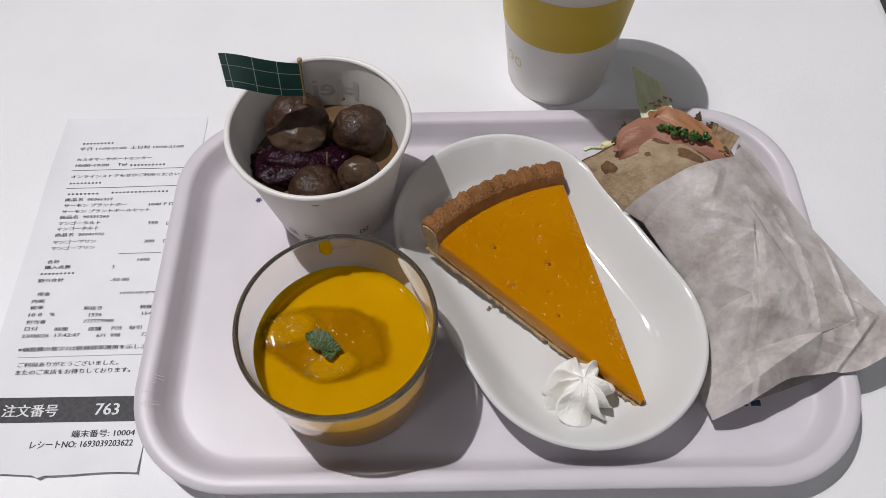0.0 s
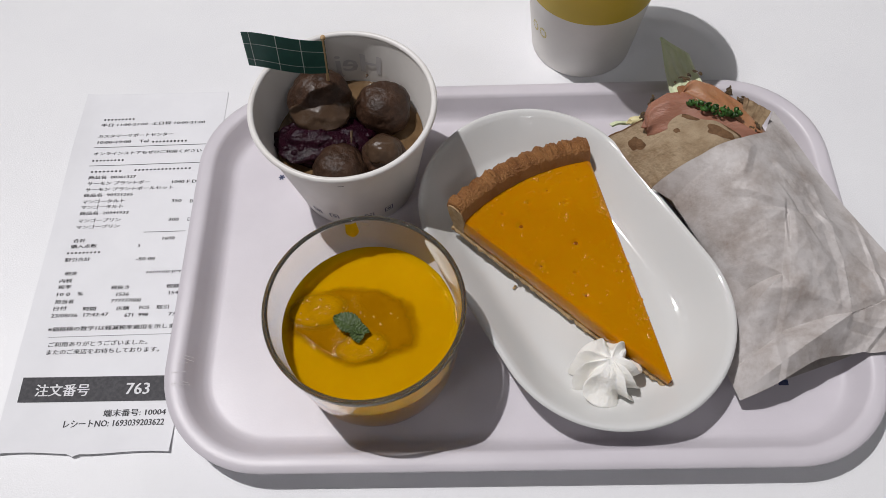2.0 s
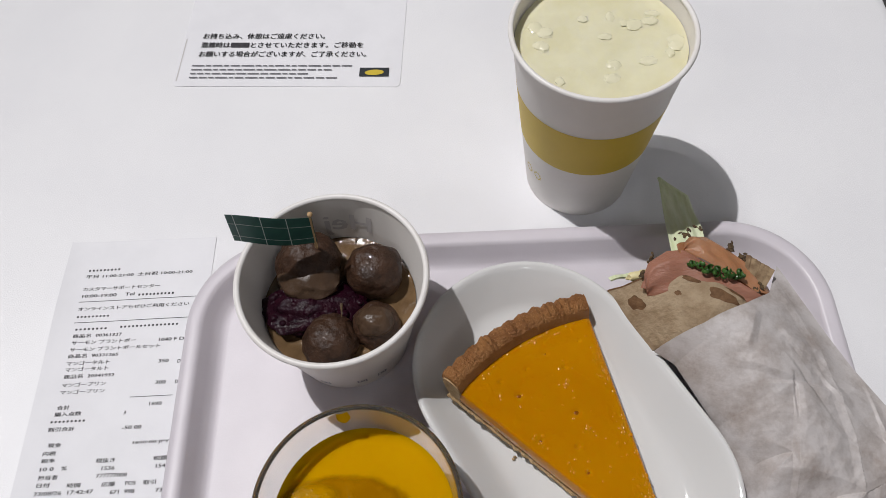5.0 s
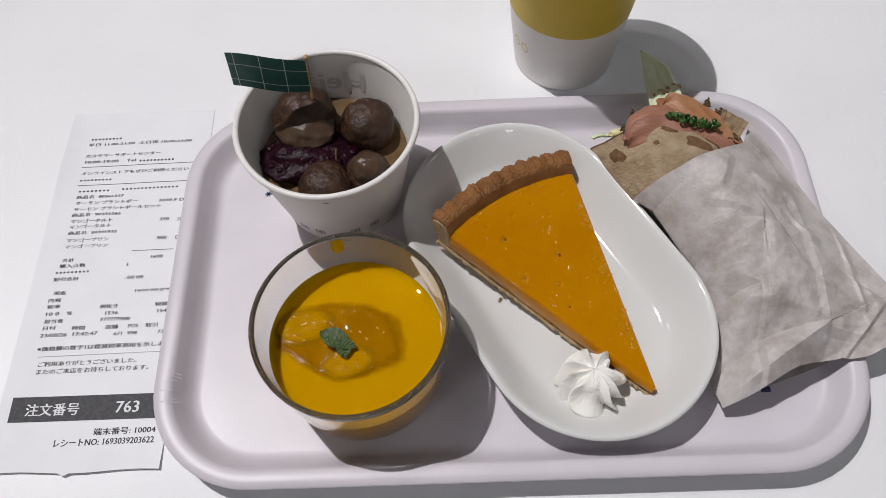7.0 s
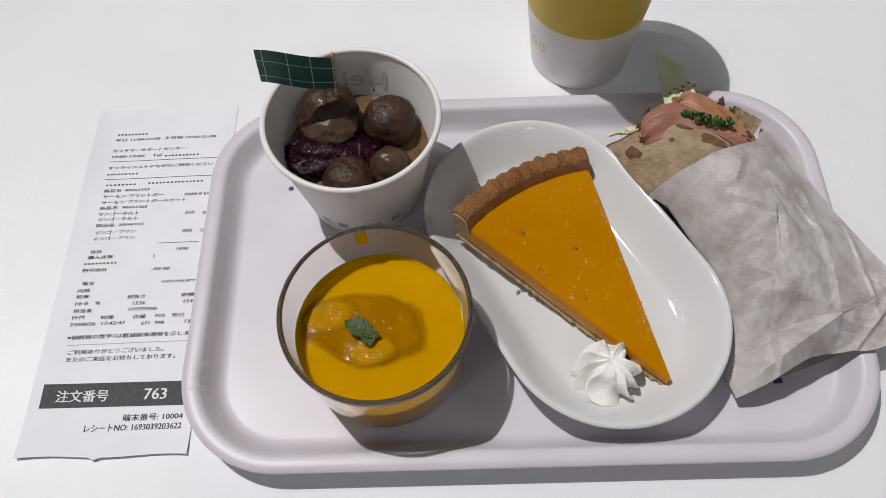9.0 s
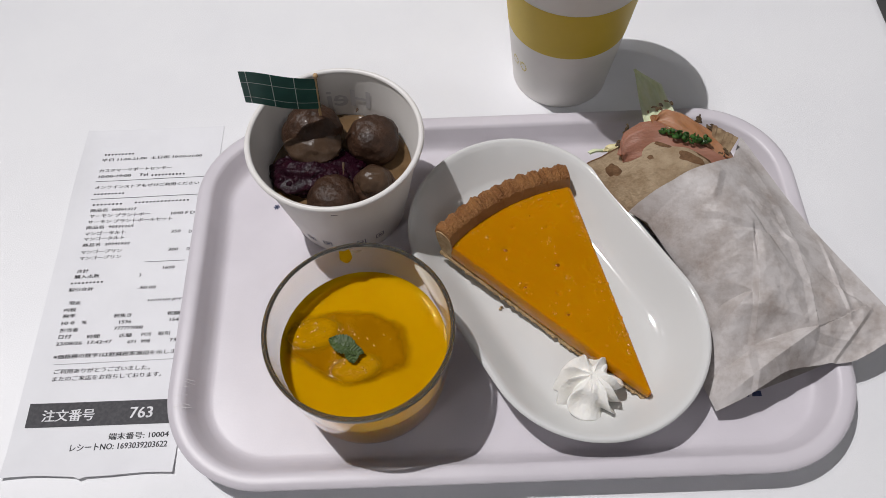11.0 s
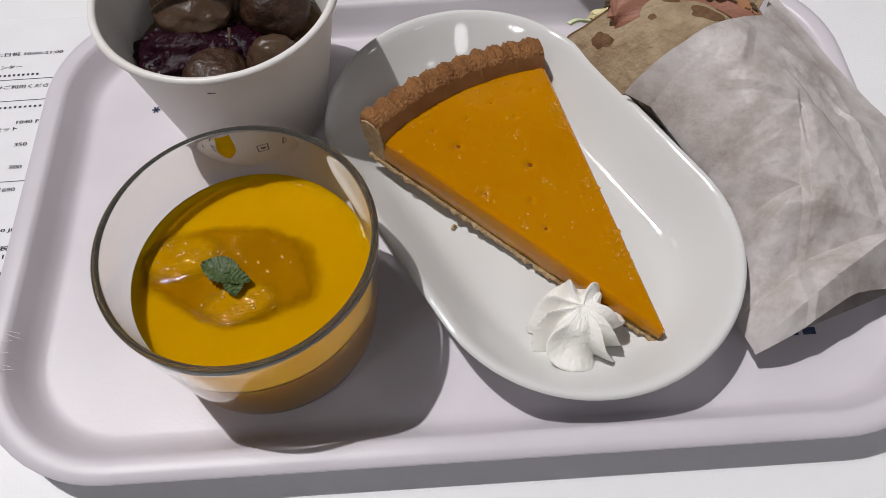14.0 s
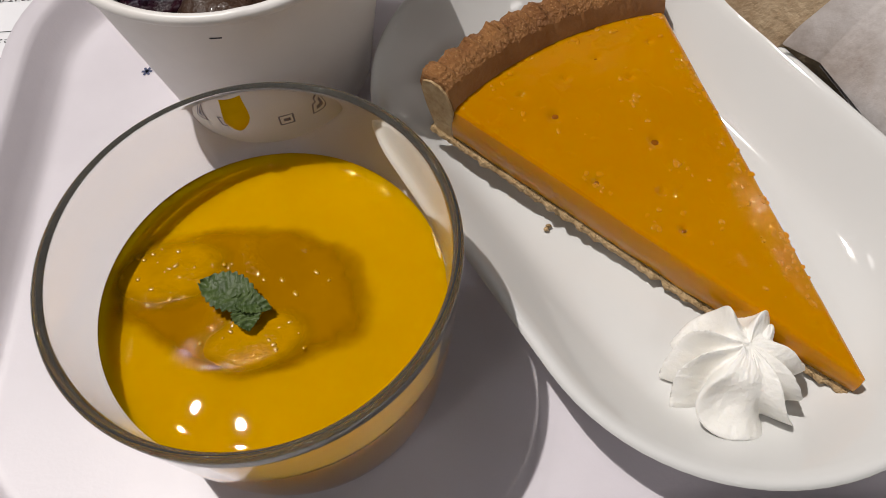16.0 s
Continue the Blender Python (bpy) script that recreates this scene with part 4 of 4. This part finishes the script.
# the pale bottom crust shows along the cut sides
bm = bmesh.new()
loops = []
for j in range(121):
    r = 0.0006 + (R_CRUST - 0.003) * j / 120
    rag = lambda k, s: 0.0016 * noise.noise(Vector((r * 420, k, s))) + 0.0006 * noise.noise(Vector((r * 1300, k, s)))
    d = sag(r)
    loops.append([wedge(r, 0.0, T_BASE - d, 0.0008 + rag(0, 1)), wedge(r, 0.0, T_BASE + 0.0014 - d, 0.0018 + rag(1, 1)), wedge(r, 0.0, T_FILL - 0.0006 - d, 0.0013 + rag(2, 1)), wedge(r, 0.02, T_FILL - 0.0004 - d),
                  wedge(r, 0.98, T_FILL + 0.0002), wedge(r, 1.0, T_FILL + 0.0004, -0.0008 - rag(3, 2)), wedge(r, 1.0, T_BASE + 0.0018, -0.0010 - rag(4, 2)), wedge(r, 1.0, T_BASE, -0.0006 - rag(5, 2))])
loft(bm, loops)
part("bottom_crust", bm, CRUMB, tart, "pale crumbly shortcrust base", smooth=80)
bm = bmesh.new()
loops, walls = [], []
for i in range(121):
    u = i / 120
    flute = abs(math.sin(u * math.pi * 11.0 + 0.3 + 0.5 * noise.noise(Vector((u * 9, 2, 0))))) ** 0.7 * (0.7 + 0.5 * noise.noise(Vector((u * 14, 5, 0))))
    bite = 0.0011 * noise.noise(Vector((u * 60, 0, 3)))
    top = T_TOP + 0.0062 + 0.0010 * flute + bite
    outer = R_CRUST + 0.0006 + 0.0012 * flute
    j = lambda k: 0.0007 * noise.noise(Vector((u * 90, k * 1.7, 8)))
    lip = [wedge(R_FILL + 0.0018 + j(4), u, top - 0.0012), wedge(R_FILL + 0.0036 + j(5), u, top + 0.0005)]
    walls.append([wedge(R_FILL - 0.0006, u, T_BASE - 0.0010), wedge(R_FILL - 0.0003, u, T_TOP - 0.001), wedge(R_FILL + 0.0004 + 0.4 * j(2), u, T_TOP + 0.0018 + j(3)), lip[0], wedge(R_FILL + 0.0034, u, top - 0.0018), wedge(R_FILL + 0.0030, u, T_BASE - 0.0010)])
    loops.append([wedge(R_FILL + 0.0031, u, T_BASE - 0.0010), wedge(R_FILL + 0.0033, u, top - 0.0016)] + lip + [
        wedge(outer - 0.0028, u, top + 0.0006 + j(6)), wedge(outer - 0.0004 + j(7), u, top - 0.0006), wedge(outer + 0.0004, u, top - 0.0040), wedge(outer - 0.0014, u, T_TOP - 0.0035), wedge(outer - 0.0042, u, T_BASE - 0.0010), wedge(outer - 0.006, u, T_BASE - 0.0018)])
loft(bm, loops)
part("fluted_crust", bm, CRUST, tart, "golden brown fluted crust edge", smooth=80)
cut = bmesh.new()
ends = []
for jag in (0.0002, 0.0009):
    ends.append([wedge(R_FILL + dr, 0.0, z, jag + 0.0003 * noise.noise(Vector((dr * 900, z * 900, jag)))) for dr, z in (
        (0.0, T_BASE - 0.0010), (-0.0002, T_TOP - 0.0010), (0.0006, T_TOP + 0.0020), (0.0020, T_TOP + 0.0050), (0.0040, T_TOP + 0.0064), (0.0070, T_TOP + 0.0062),
        (0.0092, T_TOP + 0.0050), (0.0098, T_TOP + 0.0020), (0.0084, T_TOP - 0.0035), (0.0060, T_BASE - 0.0010), (0.0040, T_BASE - 0.0018))])
loft(cut, ends)
part("cut_face", cut, CRUMB, tart, "pale crumbly cut end of the crust", smooth=60)
bm = bmesh.new()
loft(bm, walls)
part("crust_wall", bm, CRUST_WALL, tart, "smooth tan inner wall of the crust", smooth=60)
rng = random.Random(21)
for x, y in ((0.0222, 0.1842), (0.0230, 0.1852)):
    bm = bmesh.new()
    lump(bm, (x, y, PLATE_FLOOR + 0.0011), (0.0008, 0.0006, 0.0006), 0.3, seed=x * 999, sub=2)
    crumb = part("crust_crumb", bm, CRUMB)
    tagged(crumb, "tiny pale crust crumb on the white plate", "crumb", "crumbs on the plate")

# ---- whipped cream ----
WX, WY = 0.0606, 0.1392
cream = bmesh.new()
loops = []
SIDES, LOBES = 240, 8
for k in range(50):
    s = k / 49
    # one squeezed star: fat folded petals that lean over and end in soft points round the crown
    z = PLATE_FLOOR + 0.0004 + 0.0165 * math.sin(s * math.pi / 2) ** 0.85
    r = 0.0152 * math.cos(s * math.pi / 2) ** 0.62 + 0.0006
    row = []
    for i in range(SIDES):
        a = 2 * math.pi * i / SIDES
        warp = a + 0.55 * s + 0.3 * math.sin(4 * s) + 0.26 * math.sin(2 * a + 1) + 0.16 * math.sin(3 * a + 2.5)
        wave = LOBES / 2 * warp + 0.4
        petal = math.floor(wave / math.pi + 0.5)
        size = 0.82 + 0.30 * (math.sin(petal * 12.9) * 0.5 + 0.5)
        fold = 1.10 - (math.sin(wave) ** 2 + 0.018) ** 0.50
        deep = 0.46 * (1 - 0.25 * s)
        q = r * (1 - deep + deep * fold * size) * (1 + 0.06 * noise.noise(Vector((math.cos(a) * 2, math.sin(a) * 2, s * 3))))
        lip = 0.0040 * fold ** 1.5 * size * math.exp(-((s - 0.72) / 0.22) ** 2) * (0.55 + 0.45 * math.sin(a - 0.3))
        row.append((WX + q * math.cos(a) + 0.0010 * s, WY + q * math.sin(a) + 0.0030 * s * s, z + lip + 0.0016 * fold * (1 - s) + 0.00025 * noise.noise(Vector((a * 9, s * 22, 4)))))
    loops.append(row)
loft(cream, loops)
rosette = thing("whipped_cream", (WX, WY, PLATE_FLOOR), "white rosette of piped whipped cream beside the tart tip", "cream")
part("star", cream, CREAM, rosette, smooth=75)
for x, y, z, turn in ((-0.0008, 0.0068, 0.0228, 0.2), (0.0056, 0.0050, 0.0224, -0.5), (-0.0002, 0.0012, 0.0228, 0.1)):
    bm = bmesh.new()
    lump(bm, (WX + x, WY + y, z), (0.0016, 0.0042, 0.0028), 0.20, seed=z * 900 + x * 5000, sub=4, turn=turn)
    part("peak", bm, CREAM, rosette)

# ---- salmon wrap in paper ----
M0 = Vector((0.110, 0.258, 0))
ALONG, ACROSS = Vector((0.4, -0.9165, 0)), Vector((0.9165, 0.4, 0))
wrap = thing("salmon_wrap", (0.14, 0.2, TRAY_FLOOR), "tortilla wrap with salmon and lettuce in white greaseproof paper", "wrap")


def at_wrap(s, c, z):
    return M0 + ALONG * s + ACROSS * c + Vector((0, 0, z))


def mix_table(x, table):
    return float(np.interp(x, [a for a, _ in table], [b for _, b in table]))


LEFT_EDGE = [(0.0, -0.0330), (0.021, -0.0315), (0.030, -0.0262), (0.062, -0.0228), (0.089, -0.0272), (0.110, -0.0430), (0.123, -0.0455)]
RIGHT_EDGE = [(0.0, 0.0375), (0.012, 0.0383), (0.035, 0.0400), (0.067, 0.0425), (0.097, 0.0475), (0.128, 0.0520), (0.133, 0.0440)]
RIDGE = [(0.0, 0.0525), (0.03, 0.052), (0.06, 0.046), (0.085, 0.039), (0.11, 0.0300), (0.125, 0.0185), (0.135, 0.0150)]
LEFT_Z = [(0.0, 0.031), (0.03, 0.0275), (0.06, 0.0200), (0.09, 0.0140), (0.123, 0.0110)]
RIGHT_Z = [(0.0, 0.042), (0.02, 0.039), (0.05, 0.033), (0.09, 0.0275), (0.133, 0.0240)]


FOLDS = []
fold_rng = random.Random(17)
for k in range(34):
    FOLDS.append((fold_rng.uniform(0.02, 0.13), fold_rng.uniform(-0.035, 0.045), fold_rng.gauss(0.35, 0.75), fold_rng.uniform(0.003, 0.010), fold_rng.uniform(0.008, 0.030), fold_rng.choice((-1, 1, 1)) * fold_rng.uniform(0.0007, 0.0022)))
# the large pleats: start, end, width of the steep face, width of the slope before and after it, depth, height
PLEATS = [((0.1128, 0.0135), (0.1213, -0.0449), 0.0105, 0.019, 0.018, 0.0085, 0.0060), ((0.0863, -0.0069), (0.0925, -0.0290), 0.0065, 0.014, 0.014, 0.0058, 0.0040), ((0.0640, 0.0090), (0.0740, 0.0030), 0.0022, 0.008, 0.010, 0.0012, 0.0010)]
FLAP_LINE = [(0.0300, 0.0335), (0.0564, 0.0312), (0.0917, 0.0230), (0.1128, 0.0135)]


def creased(s, c):
    """Sharp folds: each a tent with one steep and one slow side, dying out at its ends."""
    total = 0.0
    for s0, c0, turn, wide, length, high in FOLDS:
        ds, dc = s - s0, c - c0
        along, across = ds * math.cos(turn) + dc * math.sin(turn), -ds * math.sin(turn) + dc * math.cos(turn)
        if abs(along) < length and abs(across) < wide:
            w = wide if across > 0 else wide * 0.4
            total += high * max(0.0, 1 - abs(across) / w) * (1 - (along / length) ** 2)
    calm = 0.35 if c > mix_table(s, FLAP_LINE) and s < 0.113 else 1.0
    for f, amp in ((55.0, 0.0008), (130.0, 0.0004), (300.0, 0.00012)):
        total += calm * amp * (1 - 2.2 * abs(noise.noise(Vector((s * f, c * f * 0.8, 3)))))
    return total


def pleated(s, c):
    """The large pleats and the straight edge of the free flap."""
    total = 0.0
    for (s0, c0), (s1, c1), face, before, after, deep, high in PLEATS:
        length = math.hypot(s1 - s0, c1 - c0)
        es, ec = (s1 - s0) / length, (c1 - c0) / length
        t = ((s - s0) * es + (c - c0) * ec) / length
        if t > 0:
            across = -(s - s0) * ec + (c - c0) * es
            k = min(1.0, t * 2.2) ** 0.7
            f = face * k
            if -f - before * k < across <= -f:
                total -= deep * k * (1 + (across + f) / (before * k))
            elif -f < across <= 0:
                total += k * (high + (deep + high) * across / f)
            elif 0 < across < after * k:
                total += high * k * (1 - across / (after * k))
    if FLAP_LINE[0][0] < s < FLAP_LINE[-1][0]:
        # the free flap lies over the rest with a straight edge
        d = c - mix_table(s, FLAP_LINE)
        fade = min(1.0, (s - FLAP_LINE[0][0]) / 0.03)
        if d > 0:
            total += 0.0007 * fade * max(0.0, 1 - d / 0.020)
        else:
            total += 0.0007 * fade * max(0.0, 1 + d / 0.0045) - 0.0014 * fade * max(0.0, 1 + d / 0.016) * min(1.0, -d / 0.0045)
    return total


def wrap_surface(s, n):
    c = mix_table(s, LEFT_EDGE) * (1 - n) + mix_table(s, RIGHT_EDGE) * n
    zl, zr, zt = mix_table(s, LEFT_Z), mix_table(s, RIGHT_Z), mix_table(s, RIDGE)
    peak = 0.40
    w = (n / peak if n < peak else (1 - n) / (1 - peak))
    base = zl * (1 - n) + zr * n
    shape = math.sin(math.pi / 2 * w) ** (0.8 if n < peak else 1.25)
    return c, base + (zt - base) * shape


PAPER_TOP = [(0.0, 0.0205), (0.25, 0.0240), (0.55, 0.0245), (0.80, 0.0228), (0.90, 0.0175), (1.0, 0.0122)]


def paper_place(u, v):
    start = mix_table(u, PAPER_TOP)
    end = 0.1215 * (1 - u) + 0.1325 * u + 0.0022 * math.sin(u * 9 + 1)
    s = start + (end - start) * v
    c, z = wrap_surface(s, u)
    strong = (0.25 + 0.75 * min(1, v * 1.2)) * min(1, 6 * u * (1 - u) + 0.1)
    z += (0.35 + 0.65 * strong) * min(1, 8 * u * (1 - u) + 0.15) * creased(s, c)
    z += (0.5 + 0.5 * strong) * min(1, 8 * u * (1 - u) + 0.4) * pleated(s, c)
    z = max(z, mix_table(s, LEFT_Z) * (1 - u) + mix_table(s, RIGHT_Z) * u - 0.001 - 0.0034 * min(1, 6 * u * (1 - u)))
    return at_wrap(s, c, z)


bm = bmesh.new()
grid_sheet(bm, 220, 300, paper_place, -0.00015)
part("paper_sleeve", bm, WRAPPER, wrap, "crumpled white greaseproof paper sleeve", smooth=18)
bm = bmesh.new()


def under_place(u, v):
    start, end = 0.030, 0.1215 * (1 - u) + 0.1325 * u - 0.001
    s = start + (end - start) * v
    c, _ = wrap_surface(s, u)
    flat = (mix_table(s, LEFT_Z) * (1 - u) + mix_table(s, RIGHT_Z) * u) - 0.0012
    sag = 0.009 * math.sin(math.pi * min(1, u / 0.8)) if u < 0.8 else 0
    return at_wrap(s, c * 0.985, max(0.0052, flat - sag * (1 - v * 0.6)))


grid_sheet(bm, 24, 24, under_place, -0.00015)
part("paper_underside", bm, WRAPPER, wrap)


def tortilla_top(s, q):
    """q from -1 at the one side over the top to 1."""
    half = 0.0345 * (1 - 0.25 * max(0, s) / 0.1)
    c = half * q + 0.001
    high = mix_table(max(s, 0.0), RIDGE) - 0.0035
    low = 0.0240 if q < 0 else 0.0195
    z = low + (high - low) * math.cos(q * math.pi / 2) ** 0.75
    return c, z


FLAP = [(-1.0, -0.0180), (-0.85, -0.0140), (-0.6, -0.0105), (-0.27, -0.0040), (0.1, 0.0080), (0.43, 0.0200), (1.0, 0.0300)]


def flap_place(u, v):
    q = 2 * u - 1
    edge = mix_table(q, FLAP)
    s = edge + (0.062 - edge) * v
    c, z = tortilla_top(s, q)
    z += 0.0009 * noise.noise(Vector((s * 90, c * 90, 2))) - 0.0008 * v
    if s > 0.02:
        c = min(max(c, mix_table(s, LEFT_EDGE) + 0.004), mix_table(s, RIGHT_EDGE) - 0.006)
        z -= 0.004 * min(1, (s - 0.02) / 0.015) + 0.008 * max(0, s - 0.035) / 0.03
    z -= 0.0016 * max(0, 0.08 - v) / 0.08
    return at_wrap(s, c, z)


bm = bmesh.new()
grid_sheet(bm, 60, 50, flap_place, -0.0013)
tortilla = part("tortilla", bm, TORTILLA, wrap, "soft tortilla with brown toasted spots")
bm = bmesh.new()
grid_sheet(bm, 60, 1, lambda u, v: flap_place(u, 0.012 * v) + Vector((0, 0, 0.00015)))
part("toasted_edge", bm, TOASTED, tortilla, "thin browned edge")
# toasted spots lie on the tortilla's skin
for u, v, ru, rv, seed in ((0.085, 0.150, 0.040, 0.052, 1), (0.53, 0.185, 0.080, 0.070, 2), (0.42, 0.055, 0.050, 0.032, 3), (0.64, 0.075, 0.060, 0.040, 4), (0.30, 0.17, 0.018, 0.02, 6)):
    bm = bmesh.new()
    loop = []
    for i in range(40):
        a = 2 * math.pi * i / 40
        k = 1 + 0.45 * noise.noise(Vector((math.cos(a) * 1.4, math.sin(a) * 1.4, seed * 3.3)))
        loop.append((u + ru * k * math.cos(a), v + rv * k * math.sin(a)))
    fill_disc(bm, (u, v), loop, 6, lambda x, y, s: 1 - s)
    for p in bm.verts:
        lift = 0.00012 * p.co.z + 0.00008
        p.co = flap_place(p.co.x, max(0.0, p.co.y)) + Vector((0, -0.0001, lift))
    part("toasted_spot", bm, TOASTED, tortilla, "dark brown toasted spot")
bm = bmesh.new()


def back_place(u, v):
    """The far side of the roll, behind and below the filling."""
    a = radians(188 - 206 * u)
    s = -0.013 + 0.010 * u + 0.05 * v
    return at_wrap(s, 0.0345 * math.cos(a) * (1 - 0.3 * v) + 0.002, 0.0235 - 0.0165 * math.sin(a) + 0.0006 * noise.noise(Vector((u * 8, v * 8, 1))))


grid_sheet(bm, 40, 20, back_place, 0.0013)
part("tortilla_back", bm, TORTILLA, wrap)
bm = bmesh.new()


def fold_place(u, v):
    """The free end of the tortilla curling up beside the salmon."""
    top = Vector((0.0030, 0.0262)).lerp(Vector((0.0150, 0.0322)), u)
    low = Vector((0.0130, 0.0185)).lerp(Vector((0.0225, 0.0210)), u)
    p = top.lerp(low, v)
    rag = noise.noise(Vector((u * 9, 2, 3))) * (1 - v)
    return at_wrap(p.x + 0.0012 * rag, p.y + 0.0008 * rag, 0.0450 - 0.0045 * v + 0.0012 * rag + 0.0014 * math.sin(math.pi * v))


grid_sheet(bm, 20, 16, fold_place, 0.0014)
part("tortilla_fold", bm, CRISP, wrap, "browned ragged tortilla end")


def slice_sheet(front, back, c0, c1, z0, z1, seed, thick):
    """A floppy slice that lies on the filling: front and back edges as tables over the width."""
    bm = bmesh.new()

    def place(u, v):
        c = c0 + (c1 - c0) * u
        q = min(0.95, max(-0.95, (c - 0.001) / 0.0345))
        s0, s1 = mix_table(c, front), mix_table(c, back)
        s = s0 + (s1 - s0) * v + 0.0010 * noise.noise(Vector((u * 3, v * 2, seed)))
        z = tortilla_top(0.0, q * 0.62)[1] + z0 + (z1 - z0) * v ** 0.7 - 0.004 * max(0, v - 0.75) / 0.25 - 0.003 * (2 * u - 1) ** 6
        return at_wrap(s, c, z + 0.0014 * noise.noise(Vector((u * 5, v * 3, seed + 5))))

    grid_sheet(bm, 36, 22, place, thick)
    return bm


UNDER_FLAP = [(-0.0345, -0.012), (-0.0205, 0.0005), (-0.0090, 0.0060), (0.0045, 0.0155), (0.0160, 0.0280), (0.0300, 0.0330)]
BACK_A = [(-0.0235, -0.0030), (-0.0205, -0.0105), (-0.0164, -0.0140), (-0.0063, -0.0148), (0.0006, -0.0115), (0.0071, -0.0010), (0.0145, 0.0123), (0.0190, 0.0202), (0.0240, 0.0240)]
BACK_B = [(0.0000, -0.0118), (0.0030, -0.0150), (0.0081, -0.0168), (0.0148, -0.0142), (0.0203, -0.0070), (0.0245, 0.0030), (0.0285, 0.0120)]
part("salmon_slice", slice_sheet(UNDER_FLAP, BACK_A, -0.0232, 0.0235, -0.0040, 0.0022, 1, 0.0035), SALMON, wrap, "folded slice of orange cured salmon")
part("salmon_slice", slice_sheet(BACK_A, BACK_B, 0.0005, 0.0280, -0.0008, 0.0016, 2, 0.0040), SALMON_BACK, wrap, "folded slice of orange cured salmon")
bm = bmesh.new()
lump(bm, at_wrap(0.006, 0.004, 0.027), (0.026, 0.014, 0.009), 0.15, seed=31, turn=0.4)
part("filling", bm, LETTUCE, wrap, "shredded lettuce filling")


def lettuce_place(u, v):
    left = Vector((mix_table(v, [(0, -0.010), (0.15, -0.0174), (0.5, -0.0410), (1, -0.0640)]), mix_table(v, [(0, 0.0010), (0.15, 0.0027), (0.5, 0.0150), (1, 0.0262)])))
    right = Vector((mix_table(v, [(0, -0.010), (0.15, -0.0192), (0.3, -0.0255), (0.7, -0.0470), (1, -0.0642)]), mix_table(v, [(0, 0.0190), (0.15, 0.0226), (0.3, 0.0262), (0.7, 0.0335), (1, 0.0268)])))
    p = left.lerp(right, u)
    z = mix_table(v, [(0, 0.0340), (0.15, 0.0290), (0.5, 0.0240), (1, 0.0220)]) + 0.002 * math.cos((u - 0.5) * 3) * (1 - v) + 0.0008 * math.sin(u * 19 + v * 6) * (1 - 0.7 * v)
    return at_wrap(p.x, p.y, z)


bm = bmesh.new()
grid_sheet(bm, 26, 40, lettuce_place, 0.0006)
part("lettuce_leaf", bm, LETTUCE, wrap, "pale green lettuce leaf sticking out")
bm = bmesh.new()
grid_sheet(bm, 10, 10, lambda u, v: at_wrap(-0.0225 + 0.0022 * u + 0.002 * v, -0.0300 + 0.012 * v, 0.0265 + 0.001 * math.sin(v * 6) + 0.001 * u), 0.001)
part("lettuce_shred", bm, LETTUCE, wrap)
bm = bmesh.new()
lump(bm, at_wrap(-0.0150, -0.0185, 0.0320), (0.006, 0.0024, 0.0022), 0.25, seed=41, sub=3, turn=0.2)
part("dressing", bm, EGG, wrap, "pale yellow dressing")
rng = random.Random(8)
for k in range(24):
    q = k / 23
    s, c = -0.0020 + 0.0150 * q + rng.uniform(-0.002, 0.002), -0.0025 + 0.0180 * q + rng.uniform(-0.001, 0.001)
    z = 0.0515 - 0.0015 * abs(q - 0.4) * 2 + rng.uniform(-0.0005, 0.0012)
    p = at_wrap(s, c, z)
    r, t = rng.uniform(0.0009, 0.0019), 0.00055
    bm = bmesh.new()
    spin = Matrix.Translation(p) @ Euler((rng.uniform(-0.8, 0.8), rng.uniform(-0.8, 0.8), rng.uniform(0, 3))).to_matrix().to_4x4()
    loops = []
    for i in range(15):
        b = 5.2 * i / 14
        loops.append([spin @ Vector(((r + t * math.cos(a)) * math.cos(b), (r + t * math.cos(a)) * 0.8 * math.sin(b), 1.6 * t * math.sin(a))) for a in (2 * math.pi * j / 8 for j in range(8))])
    loft(bm, loops)
    part("scallion_ring", bm, SCALLION, wrap)
for k in range(110):
    where = rng.choice(((-0.0185, 0.0090, 0.0470, 0.0060), (-0.0150, -0.0130, 0.0430, 0.0030), (-0.0040, 0.0215, 0.0455, 0.0020), (-0.0115, -0.0190, 0.0400, 0.0025), (0.0190, 0.0215, 0.0440, 0.0022), (0.0030, 0.0245, 0.0445, 0.0015)))
    s, c = where[0] + rng.gauss(0, 0.0011), where[1] + rng.gauss(0, where[3] * 0.6)
    bm = bmesh.new()
    lump(bm, at_wrap(s, c, where[2] + rng.uniform(-0.001, 0.0015)), (rng.uniform(0.0005, 0.0014), rng.uniform(0.0004, 0.0008), 0.0004), 0.5, seed=k, sub=2, turn=rng.uniform(0, 3))
    part("seasoning_flake", bm, PEPPER, wrap)
